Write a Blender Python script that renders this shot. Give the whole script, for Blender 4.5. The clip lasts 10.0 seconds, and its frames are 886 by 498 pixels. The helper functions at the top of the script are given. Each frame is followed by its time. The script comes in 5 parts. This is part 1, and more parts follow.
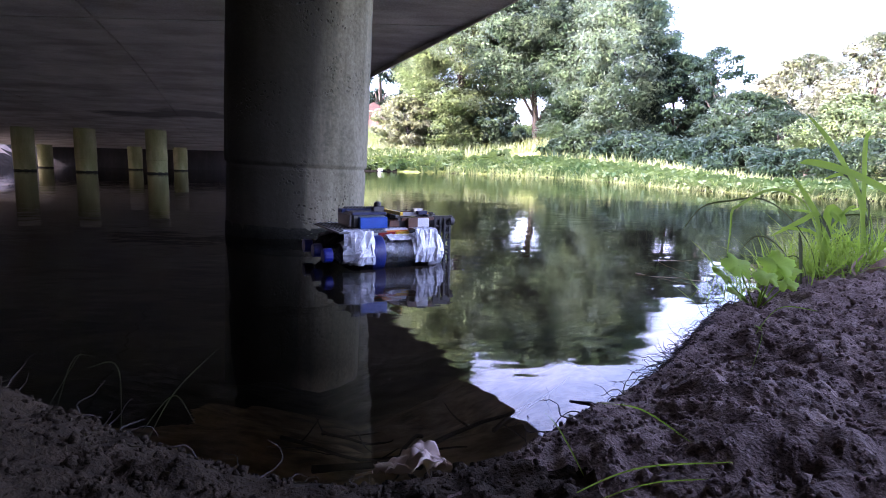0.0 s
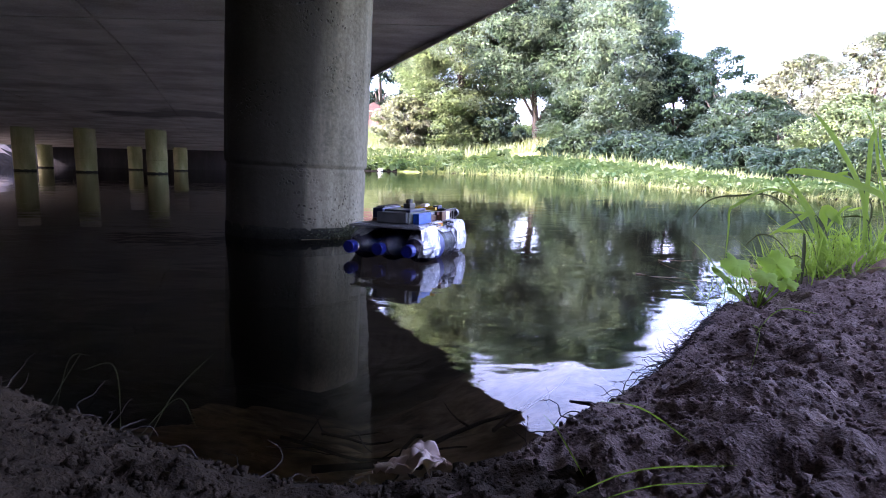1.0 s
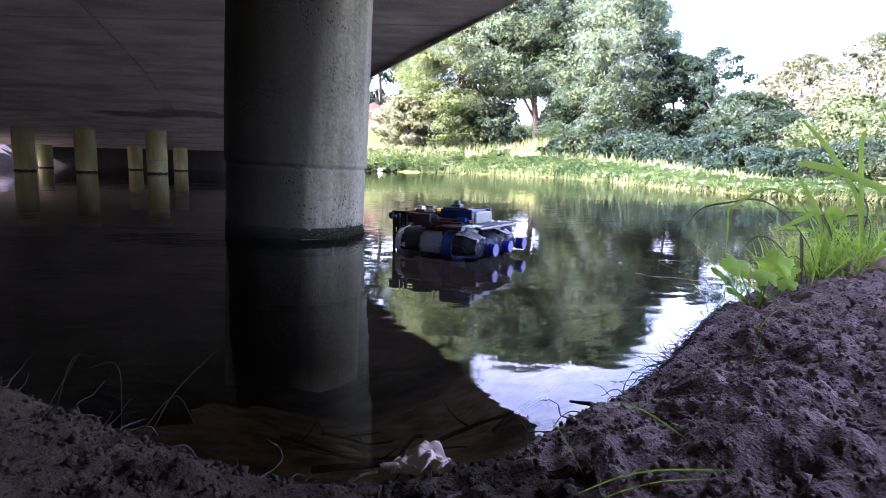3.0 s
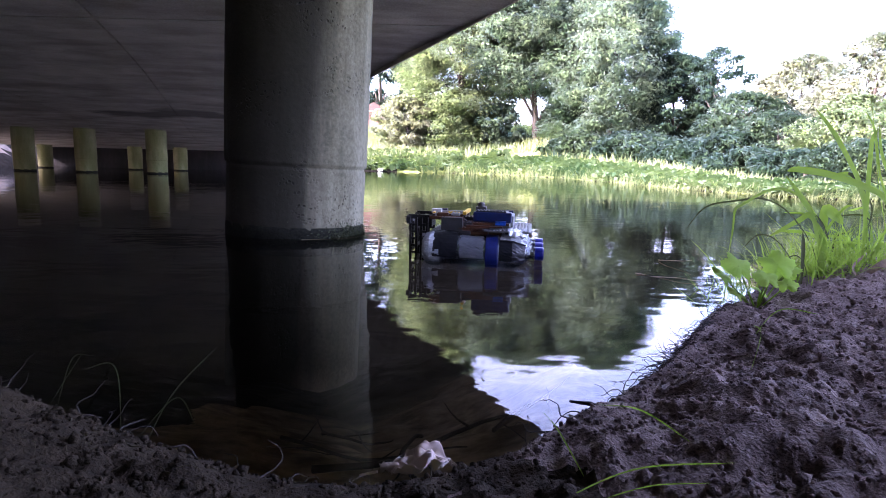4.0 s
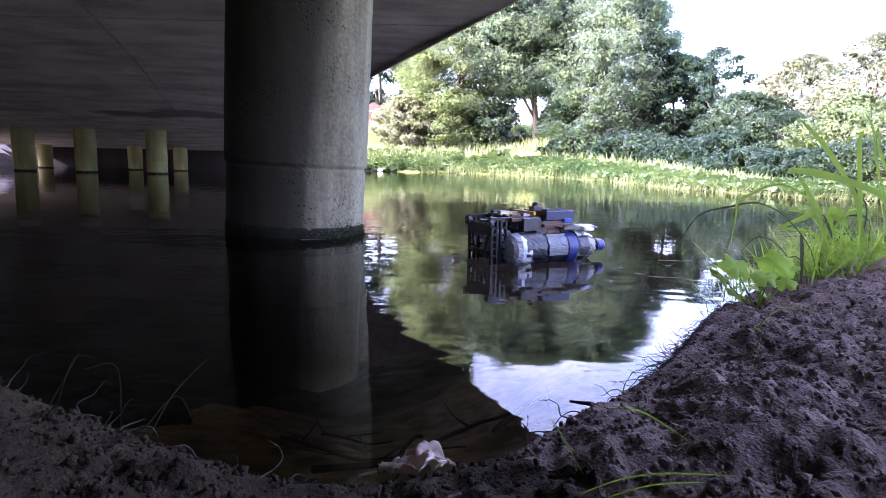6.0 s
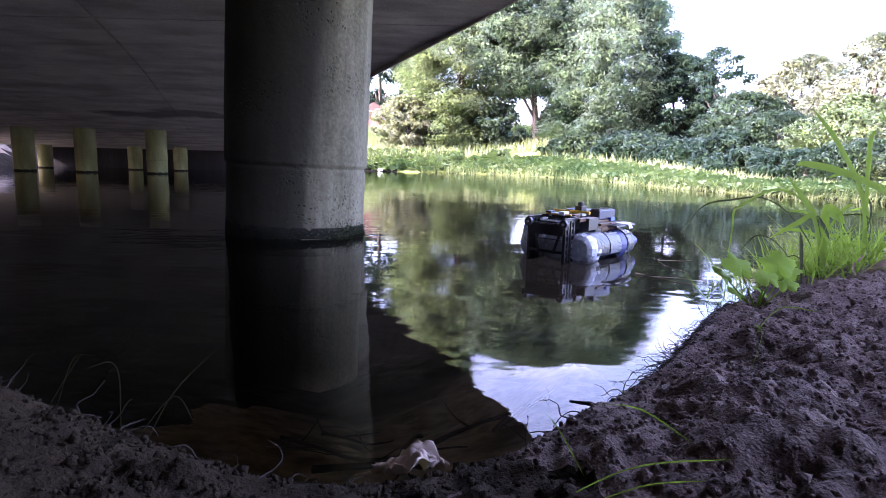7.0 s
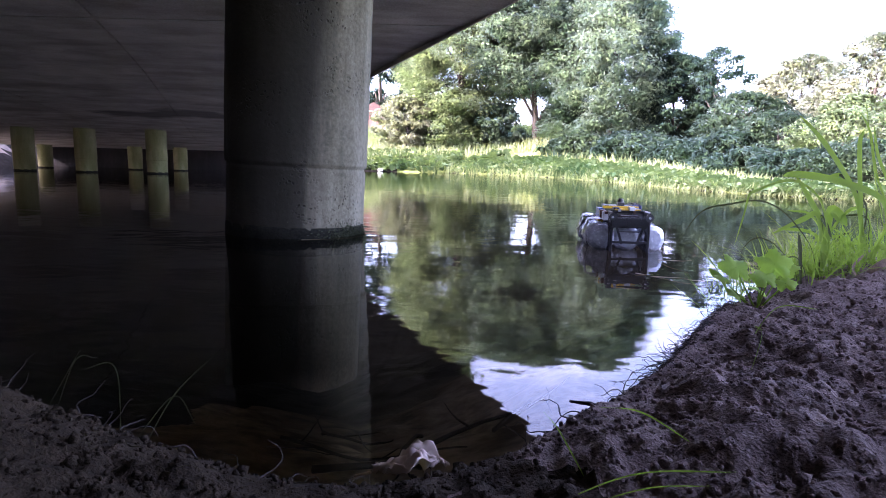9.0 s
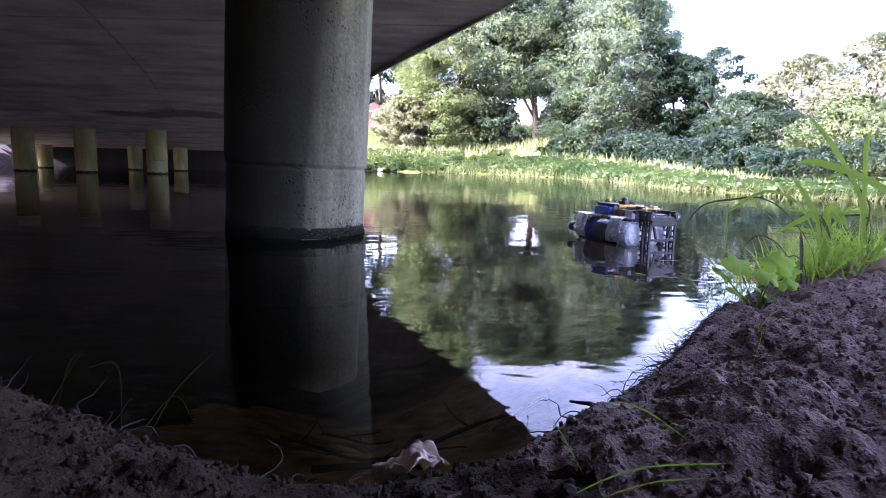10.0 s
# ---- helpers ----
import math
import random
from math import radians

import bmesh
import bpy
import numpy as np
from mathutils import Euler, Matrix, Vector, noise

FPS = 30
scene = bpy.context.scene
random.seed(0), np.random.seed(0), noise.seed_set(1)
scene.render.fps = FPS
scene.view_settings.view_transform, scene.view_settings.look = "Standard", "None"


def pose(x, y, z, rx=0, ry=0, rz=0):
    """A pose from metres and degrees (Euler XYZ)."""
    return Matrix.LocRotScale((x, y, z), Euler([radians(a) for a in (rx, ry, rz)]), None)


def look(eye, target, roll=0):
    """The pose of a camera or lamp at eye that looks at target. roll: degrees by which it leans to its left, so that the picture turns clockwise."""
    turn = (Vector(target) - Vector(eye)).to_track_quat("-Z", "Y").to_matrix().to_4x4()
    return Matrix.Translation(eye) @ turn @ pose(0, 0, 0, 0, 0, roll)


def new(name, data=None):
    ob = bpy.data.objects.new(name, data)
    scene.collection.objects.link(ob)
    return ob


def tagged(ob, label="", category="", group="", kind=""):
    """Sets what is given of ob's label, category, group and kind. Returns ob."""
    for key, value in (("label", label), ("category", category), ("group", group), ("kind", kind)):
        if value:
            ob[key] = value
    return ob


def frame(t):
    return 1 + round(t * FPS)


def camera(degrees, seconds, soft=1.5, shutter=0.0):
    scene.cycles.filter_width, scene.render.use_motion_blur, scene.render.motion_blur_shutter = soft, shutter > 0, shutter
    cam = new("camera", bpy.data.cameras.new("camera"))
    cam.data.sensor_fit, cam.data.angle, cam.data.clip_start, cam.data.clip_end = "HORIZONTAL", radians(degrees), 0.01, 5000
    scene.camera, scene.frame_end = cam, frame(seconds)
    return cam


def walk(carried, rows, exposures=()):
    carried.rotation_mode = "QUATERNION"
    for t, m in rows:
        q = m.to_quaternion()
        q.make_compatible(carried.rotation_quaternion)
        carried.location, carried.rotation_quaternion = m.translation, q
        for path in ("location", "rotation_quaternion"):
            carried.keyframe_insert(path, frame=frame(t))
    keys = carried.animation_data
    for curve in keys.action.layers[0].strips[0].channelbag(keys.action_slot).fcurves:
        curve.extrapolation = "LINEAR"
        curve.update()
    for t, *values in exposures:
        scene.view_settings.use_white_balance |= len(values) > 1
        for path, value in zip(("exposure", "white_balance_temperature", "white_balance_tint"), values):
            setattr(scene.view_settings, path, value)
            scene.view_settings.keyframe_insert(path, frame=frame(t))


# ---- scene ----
cam = camera(76.2, 10.0, soft=0.95)
CAM = Matrix.Translation((0, 0, 0.22)) @ pose(0, 0, 0, 90 - 8.26, 0, 0) @ pose(0, 0, 0, 0, 0, 1.3)
walk(cam, [(0.0, CAM), (10.0, CAM)], exposures=[(t, 3.85 + e, 5900, 44) for t, e in ((0.0, -0.1), (1.0, -0.05), (2.0, 0.1), (4.0, 0.15), (5.6, 0.15), (7.0, -0.03), (8.0, -0.08), (10.0, -0.1))])

# ---- world and sun ----
SUN_DIR = Vector((-0.80, -0.28, 0.52)).normalized()
world = bpy.data.worlds.new("world")
scene.world = world
world.use_nodes = True
wn, wl = world.node_tree.nodes, world.node_tree.links
wn.clear()
w_out = wn.new("ShaderNodeOutputWorld")
w_bg = wn.new("ShaderNodeBackground")
w_sky = wn.new("ShaderNodeTexSky")
w_sky.sky_type, w_sky.sun_disc = "NISHITA", False
w_sky.sun_elevation = math.asin(SUN_DIR.z)
w_sky.sun_rotation = math.atan2(SUN_DIR.x, SUN_DIR.y)
w_sky.dust_density, w_sky.air_density = 3.0, 1.0
w_geo = wn.new("ShaderNodeTexCoord")
w_map = wn.new("ShaderNodeMapping")
w_map.inputs["Scale"].default_value = (1.0, 1.0, 2.2)
w_noise = wn.new("ShaderNodeTexNoise")
w_noise.inputs["Scale"].default_value, w_noise.inputs["Detail"].default_value = 2.6, 6.0
w_ramp = wn.new("ShaderNodeValToRGB")
w_ramp.color_ramp.elements[0].position, w_ramp.color_ramp.elements[1].position = 0.44, 0.68
w_mix = wn.new("ShaderNodeMix")
w_mix.data_type = "RGBA"
w_mix.inputs["B"].default_value = (4.2, 4.7, 6.1, 1)
wl.new(w_geo.outputs["Generated"], w_map.inputs["Vector"])
wl.new(w_map.outputs["Vector"], w_noise.inputs["Vector"])
wl.new(w_noise.outputs["Fac"], w_ramp.inputs["Fac"])
wl.new(w_ramp.outputs["Color"], w_mix.inputs["Factor"])
wl.new(w_sky.outputs["Color"], w_mix.inputs["A"])
wl.new(w_mix.outputs["Result"], w_bg.inputs["Color"])
w_bg.inputs["Strength"].default_value = 0.15
wl.new(w_bg.outputs["Background"], w_out.inputs["Surface"])
sun = new("sun", bpy.data.lights.new("sun", "SUN"))
sun.data.energy, sun.data.angle, sun.data.color = 3.1, radians(14), (1.0, 0.94, 0.82)
sun.matrix_world = look(SUN_DIR * 50, (0, 0, 0))

# ---- materials ----
def nodes_of(name):
    m = bpy.data.materials.new(name)
    m.use_nodes = True
    m.node_tree.nodes.clear()
    return m, m.node_tree.nodes, m.node_tree.links


def noise_tex(n, l, vec, scale, detail=5.0, rough=0.55):
    t = n.new("ShaderNodeTexNoise")
    t.inputs["Scale"].default_value, t.inputs["Detail"].default_value, t.inputs["Roughness"].default_value = scale, detail, rough
    l.new(vec, t.inputs["Vector"])
    return t.outputs["Fac"]


def ramp(n, l, fac, stops):
    r = n.new("ShaderNodeValToRGB")
    e = r.color_ramp.elements
    while len(e) < len(stops):
        e.new(0.5)
    for el, (p, c) in zip(e, stops):
        el.position, el.color = p, (*c, 1)
    l.new(fac, r.inputs["Fac"])
    return r.outputs["Color"]


def mixed(n, l, fac, a, b, mode="MIX"):
    x = n.new("ShaderNodeMix")
    x.data_type, x.blend_type = "RGBA", mode
    for sock, v in ((x.inputs["Factor"], fac), (x.inputs["A"], a), (x.inputs["B"], b)):
        if isinstance(v, bpy.types.NodeSocket):
            l.new(v, sock)
        elif isinstance(v, (int, float)):
            sock.default_value = v
        else:
            sock.default_value = (*v, 1)
    return x.outputs["Result"]


def bumped(n, l, height, strength, dist, chain=None):
    b = n.new("ShaderNodeBump")
    b.inputs["Strength"].default_value, b.inputs["Distance"].default_value = strength, dist
    l.new(height, b.inputs["Height"])
    if chain is not None:
        l.new(chain, b.inputs["Normal"])
    return b.outputs["Normal"]


def plain(name, c1, c2, scale, rough=0.6, metal=0.0, bump=0.2, dist=0.002, fine=8.0, spec=0.5, stretch=(1, 1, 1), vary=0.0):
    """Two-scale mottled surface in object space."""
    m, n, l = nodes_of(name)
    out, bs = n.new("ShaderNodeOutputMaterial"), n.new("ShaderNodeBsdfPrincipled")
    tc, mp = n.new("ShaderNodeTexCoord"), n.new("ShaderNodeMapping")
    mp.inputs["Scale"].default_value = stretch
    l.new(tc.outputs["Object"], mp.inputs["Vector"])
    big, small = noise_tex(n, l, mp.outputs["Vector"], scale), noise_tex(n, l, mp.outputs["Vector"], scale * fine)
    col = ramp(n, l, big, [(0.32, c1), (0.68, c2)])
    col = mixed(n, l, 0.35, col, ramp(n, l, small, [(0.3, tuple(v * 0.6 for v in c1)), (0.7, tuple(min(1, v * 1.3) for v in c2))]))
    if vary:
        oi = n.new("ShaderNodeObjectInfo")
        col = mixed(n, l, vary, col, ramp(n, l, oi.outputs["Random"], [(0, tuple(v * 0.6 for v in c1)), (1, tuple(min(1, v * 1.3) for v in c2))]))
    l.new(col, bs.inputs["Base Color"])
    rr = n.new("ShaderNodeMapRange")
    rr.inputs["To Min"].default_value, rr.inputs["To Max"].default_value = max(0.02, rough - 0.12), min(1, rough + 0.12)
    l.new(small, rr.inputs["Value"])
    l.new(rr.outputs["Result"], bs.inputs["Roughness"])
    bs.inputs["Metallic"].default_value, bs.inputs["Specular IOR Level"].default_value = metal, spec
    if bump:
        nn = bumped(n, l, big, bump * 0.6, dist * 3)
        l.new(bumped(n, l, small, bump, dist, nn), bs.inputs["Normal"])
    l.new(bs.outputs["BSDF"], out.inputs["Surface"])
    return m


def foliage(name, stops, through_light=0.58, rough=0.65, spec=0.12):
    """Leaf surface: colour differs leaf by leaf, light passes through."""
    m, n, l = nodes_of(name)
    out, bs, tr, mx = (n.new(k) for k in ("ShaderNodeOutputMaterial", "ShaderNodeBsdfPrincipled", "ShaderNodeBsdfTranslucent", "ShaderNodeMixShader"))
    geo, tc = n.new("ShaderNodeNewGeometry"), n.new("ShaderNodeTexCoord")
    big = noise_tex(n, l, tc.outputs["Object"], 0.55, 3.0)
    col = ramp(n, l, geo.outputs["Random Per Island"], stops)
    col = mixed(n, l, 0.8, col, ramp(n, l, big, [(0.35, stops[0][1]), (0.65, stops[-1][1])]))
    l.new(col, bs.inputs["Base Color"])
    bright = mixed(n, l, 1.0, col, (1.25, 1.35, 0.7), "MULTIPLY")
    l.new(bright, tr.inputs["Color"])
    bs.inputs["Roughness"].default_value, bs.inputs["Specular IOR Level"].default_value = rough, spec
    mx.inputs["Fac"].default_value = through_light
    l.new(bs.outputs["BSDF"], mx.inputs[1])
    l.new(tr.outputs["BSDF"], mx.inputs[2])
    l.new(mx.outputs["Shader"], out.inputs["Surface"])
    return m


def concrete(name, c1, c2, moss, pits=True, streak=(1, 1, 0.18), relief=1.0, soot=None, dim_side=None):
    m, n, l = nodes_of(name)
    out, bs = n.new("ShaderNodeOutputMaterial"), n.new("ShaderNodeBsdfPrincipled")
    tc, mp = n.new("ShaderNodeTexCoord"), n.new("ShaderNodeMapping")
    mp.inputs["Scale"].default_value = streak
    l.new(tc.outputs["Object"], mp.inputs["Vector"])
    v = tc.outputs["Object"]
    big, st, fine = noise_tex(n, l, v, 3.0, 8.0, 0.65), noise_tex(n, l, mp.outputs["Vector"], 9.0, 6.0, 0.6), noise_tex(n, l, v, 90.0, 4.0, 0.6)
    col = ramp(n, l, big, [(0.3, c1), (0.7, c2)])
    col = mixed(n, l, ramp(n, l, st, [(0.42, (0, 0, 0)), (0.66, (0.85, 0.85, 0.85))]), col, moss)
    col = mixed(n, l, 0.3, col, ramp(n, l, fine, [(0.3, tuple(x * 0.45 for x in c1)), (0.7, c2)]))
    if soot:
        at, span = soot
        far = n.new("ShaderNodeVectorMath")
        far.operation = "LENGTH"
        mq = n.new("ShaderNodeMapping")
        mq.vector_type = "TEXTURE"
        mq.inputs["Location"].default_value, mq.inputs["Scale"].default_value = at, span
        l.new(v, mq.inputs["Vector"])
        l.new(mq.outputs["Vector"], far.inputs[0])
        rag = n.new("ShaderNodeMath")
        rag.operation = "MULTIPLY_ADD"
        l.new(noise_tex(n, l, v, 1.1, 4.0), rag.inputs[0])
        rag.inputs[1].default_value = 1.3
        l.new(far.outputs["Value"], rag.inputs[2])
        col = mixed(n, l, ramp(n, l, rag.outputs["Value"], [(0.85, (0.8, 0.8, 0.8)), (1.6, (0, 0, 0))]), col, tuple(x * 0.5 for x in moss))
    # Darkens one half: some stain, mostly the shade away from daylight.
    if dim_side:
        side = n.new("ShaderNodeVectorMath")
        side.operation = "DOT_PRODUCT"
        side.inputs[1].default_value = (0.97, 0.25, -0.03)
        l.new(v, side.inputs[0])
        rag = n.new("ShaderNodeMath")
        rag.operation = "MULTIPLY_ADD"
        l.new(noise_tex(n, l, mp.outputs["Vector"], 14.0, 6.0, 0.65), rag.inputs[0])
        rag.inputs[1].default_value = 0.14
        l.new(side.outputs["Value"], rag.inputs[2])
        col = mixed(n, l, ramp(n, l, rag.outputs["Value"], [(0.085, (0.9, 0.9, 0.9)), (0.17, (0, 0, 0))]), col, dim_side)
    nn = bumped(n, l, big, 0.7 * relief, 0.02)
    nn = bumped(n, l, noise_tex(n, l, v, 28.0, 6.0, 0.6), 0.7 * relief, 0.008, nn)
    nn = bumped(n, l, fine, 0.6 * relief, 0.004, nn)
    if pits:
        vo = n.new("ShaderNodeTexVoronoi")
        vo.inputs["Scale"].default_value = 75.0
        warp = n.new("ShaderNodeVectorMath")
        warp.operation = "ADD"
        l.new(v, warp.inputs[0])
        nz = n.new("ShaderNodeTexNoise")
        nz.inputs["Scale"].default_value = 14.0
        l.new(v, nz.inputs["Vector"])
        sc = n.new("ShaderNodeVectorMath")
        sc.operation = "SCALE"
        sc.inputs["Scale"].default_value = 0.05
        l.new(nz.outputs["Color"], sc.inputs[0])
        l.new(sc.outputs["Vector"], warp.inputs[1])
        l.new(warp.outputs["Vector"], vo.inputs["Vector"])
        hole = ramp(n, l, vo.outputs["Distance"], [(0.12, (0, 0, 0)), (0.34, (1, 1, 1))])
        patch = ramp(n, l, noise_tex(n, l, v, 5.0, 3.0), [(0.54, (1, 1, 1)), (0.66, (0, 0, 0))])
        hole = mixed(n, l, 1.0, hole, patch, "LIGHTEN")
        col = mixed(n, l, 1.0, col, ramp(n, l, hole, [(0, (0.4, 0.38, 0.34)), (1, (1, 1, 1))]), "MULTIPLY")
        nn = bumped(n, l, hole, 0.8, 0.006, nn)
    l.new(col, bs.inputs["Base Color"])
    l.new(nn, bs.inputs["Normal"])
    bs.inputs["Roughness"].default_value = 0.9
    bs.inputs["Specular IOR Level"].default_value = 0.25
    l.new(bs.outputs["BSDF"], out.inputs["Surface"])
    return m


def water_material():
    """Still brown river water: mirror by Fresnel over a murky, half-clear body."""
    m, n, l = nodes_of("river_water")
    out = n.new("ShaderNodeOutputMaterial")
    tc, mp, mp2 = n.new("ShaderNodeTexCoord"), n.new("ShaderNodeMapping"), n.new("ShaderNodeMapping")
    mp.inputs["Scale"].default_value = (0.55, 1.0, 1.0)
    mp2.inputs["Scale"].default_value, mp2.inputs["Rotation"].default_value = (0.6, 1.0, 1.0), (0, 0, 0.5)
    l.new(tc.outputs["Object"], mp.inputs["Vector"])
    l.new(tc.outputs["Object"], mp2.inputs["Vector"])
    a, b = noise_tex(n, l, mp.outputs["Vector"], 9.0, 2.0, 0.5), noise_tex(n, l, mp2.outputs["Vector"], 26.0, 2.0, 0.5)
    c = noise_tex(n, l, mp.outputs["Vector"], 1.3, 1.0, 0.5)
    nn = bumped(n, l, c, 0.3, 0.006)
    nn = bumped(n, l, a, 0.5, 0.0022, nn)
    nn = bumped(n, l, b, 0.35, 0.0006, nn)
    fr, gl = n.new("ShaderNodeFresnel"), n.new("ShaderNodeBsdfGlossy")
    fr.inputs["IOR"].default_value = 1.333
    gl.inputs["Roughness"].default_value = 0.015
    l.new(nn, fr.inputs["Normal"])
    l.new(nn, gl.inputs["Normal"])
    tr, df, body, mx = n.new("ShaderNodeBsdfTransparent"), n.new("ShaderNodeBsdfDiffuse"), n.new("ShaderNodeMixShader"), n.new("ShaderNodeMixShader")
    tr.inputs["Color"].default_value = (0.86, 0.79, 0.66, 1)
    df.inputs["Color"].default_value = (0.004, 0.0036, 0.002, 1)
    body.inputs["Fac"].default_value = 0.2
    l.new(tr.outputs["BSDF"], body.inputs[1])
    l.new(df.outputs["BSDF"], body.inputs[2])
    l.new(fr.outputs["Fac"], mx.inputs["Fac"])
    l.new(body.outputs["Shader"], mx.inputs[1])
    l.new(gl.outputs["BSDF"], mx.inputs[2])
    l.new(mx.outputs["Shader"], out.inputs["Surface"])
    return m


def clear_plastic(name, tint, haze=0.12):
    m, n, l = nodes_of(name)
    out = n.new("ShaderNodeOutputMaterial")
    tc = n.new("ShaderNodeTexCoord")
    nn = bumped(n, l, noise_tex(n, l, tc.outputs["Object"], 38.0, 4.0), 1.0, 0.008)
    fr, gl, tr, df = (n.new(k) for k in ("ShaderNodeFresnel", "ShaderNodeBsdfGlossy", "ShaderNodeBsdfTransparent", "ShaderNodeBsdfDiffuse"))
    fr.inputs["IOR"].default_value = 1.6
    gl.inputs["Roughness"].default_value = 0.08
    l.new(nn, fr.inputs["Normal"])
    l.new(nn, gl.inputs["Normal"])
    tr.inputs["Color"].default_value, df.inputs["Color"].default_value = (*tint, 1), (0.88, 0.89, 0.90, 1)
    b, mx = n.new("ShaderNodeMixShader"), n.new("ShaderNodeMixShader")
    tl, hz = n.new("ShaderNodeBsdfTranslucent"), n.new("ShaderNodeMixShader")
    tl.inputs["Color"].default_value = (0.85, 0.9, 0.94, 1)
    hz.inputs["Fac"].default_value = 0.55
    l.new(df.outputs["BSDF"], hz.inputs[1])
    l.new(tl.outputs["BSDF"], hz.inputs[2])
    b.inputs["Fac"].default_value = haze
    l.new(tr.outputs["BSDF"], b.inputs[1])
    l.new(hz.outputs["Shader"], b.inputs[2])
    l.new(fr.outputs["Fac"], mx.inputs["Fac"])
    l.new(b.outputs["Shader"], mx.inputs[1])
    l.new(gl.outputs["BSDF"], mx.inputs[2])
    l.new(mx.outputs["Shader"], out.inputs["Surface"])
    return m


def silt():
    """Brown silt with dark algal blotches, blackened downslope for light lost in murky water."""
    m, n, l = nodes_of("river_bed_silt")
    out, bs, tc, xyz = (n.new(k) for k in ("ShaderNodeOutputMaterial", "ShaderNodeBsdfPrincipled", "ShaderNodeTexCoord", "ShaderNodeSeparateXYZ"))
    v = tc.outputs["Object"]
    big, mid, fine = noise_tex(n, l, v, 11.0, 4.0, 0.6), noise_tex(n, l, v, 30.0, 5.0, 0.6), noise_tex(n, l, v, 140.0, 4.0)
    col = ramp(n, l, mid, [(0.35, (0.20, 0.155, 0.105)), (0.65, (0.56, 0.45, 0.32))])
    col = mixed(n, l, ramp(n, l, big, [(0.50, (0, 0, 0)), (0.64, (0.8, 0.8, 0.8))]), col, (0.035, 0.028, 0.018))
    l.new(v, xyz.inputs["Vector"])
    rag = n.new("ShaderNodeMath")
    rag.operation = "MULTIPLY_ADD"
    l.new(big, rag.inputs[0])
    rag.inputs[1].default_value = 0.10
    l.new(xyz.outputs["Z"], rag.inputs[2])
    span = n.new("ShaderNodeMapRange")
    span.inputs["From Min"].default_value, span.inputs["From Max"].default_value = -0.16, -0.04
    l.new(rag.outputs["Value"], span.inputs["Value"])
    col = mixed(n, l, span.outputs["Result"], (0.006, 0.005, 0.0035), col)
    l.new(col, bs.inputs["Base Color"])
    bs.inputs["Roughness"].default_value, bs.inputs["Specular IOR Level"].default_value = 0.9, 0.2
    l.new(bumped(n, l, fine, 0.5, 0.004, bumped(n, l, mid, 0.4, 0.008)), bs.inputs["Normal"])
    l.new(bs.outputs["BSDF"], out.inputs["Surface"])
    return m


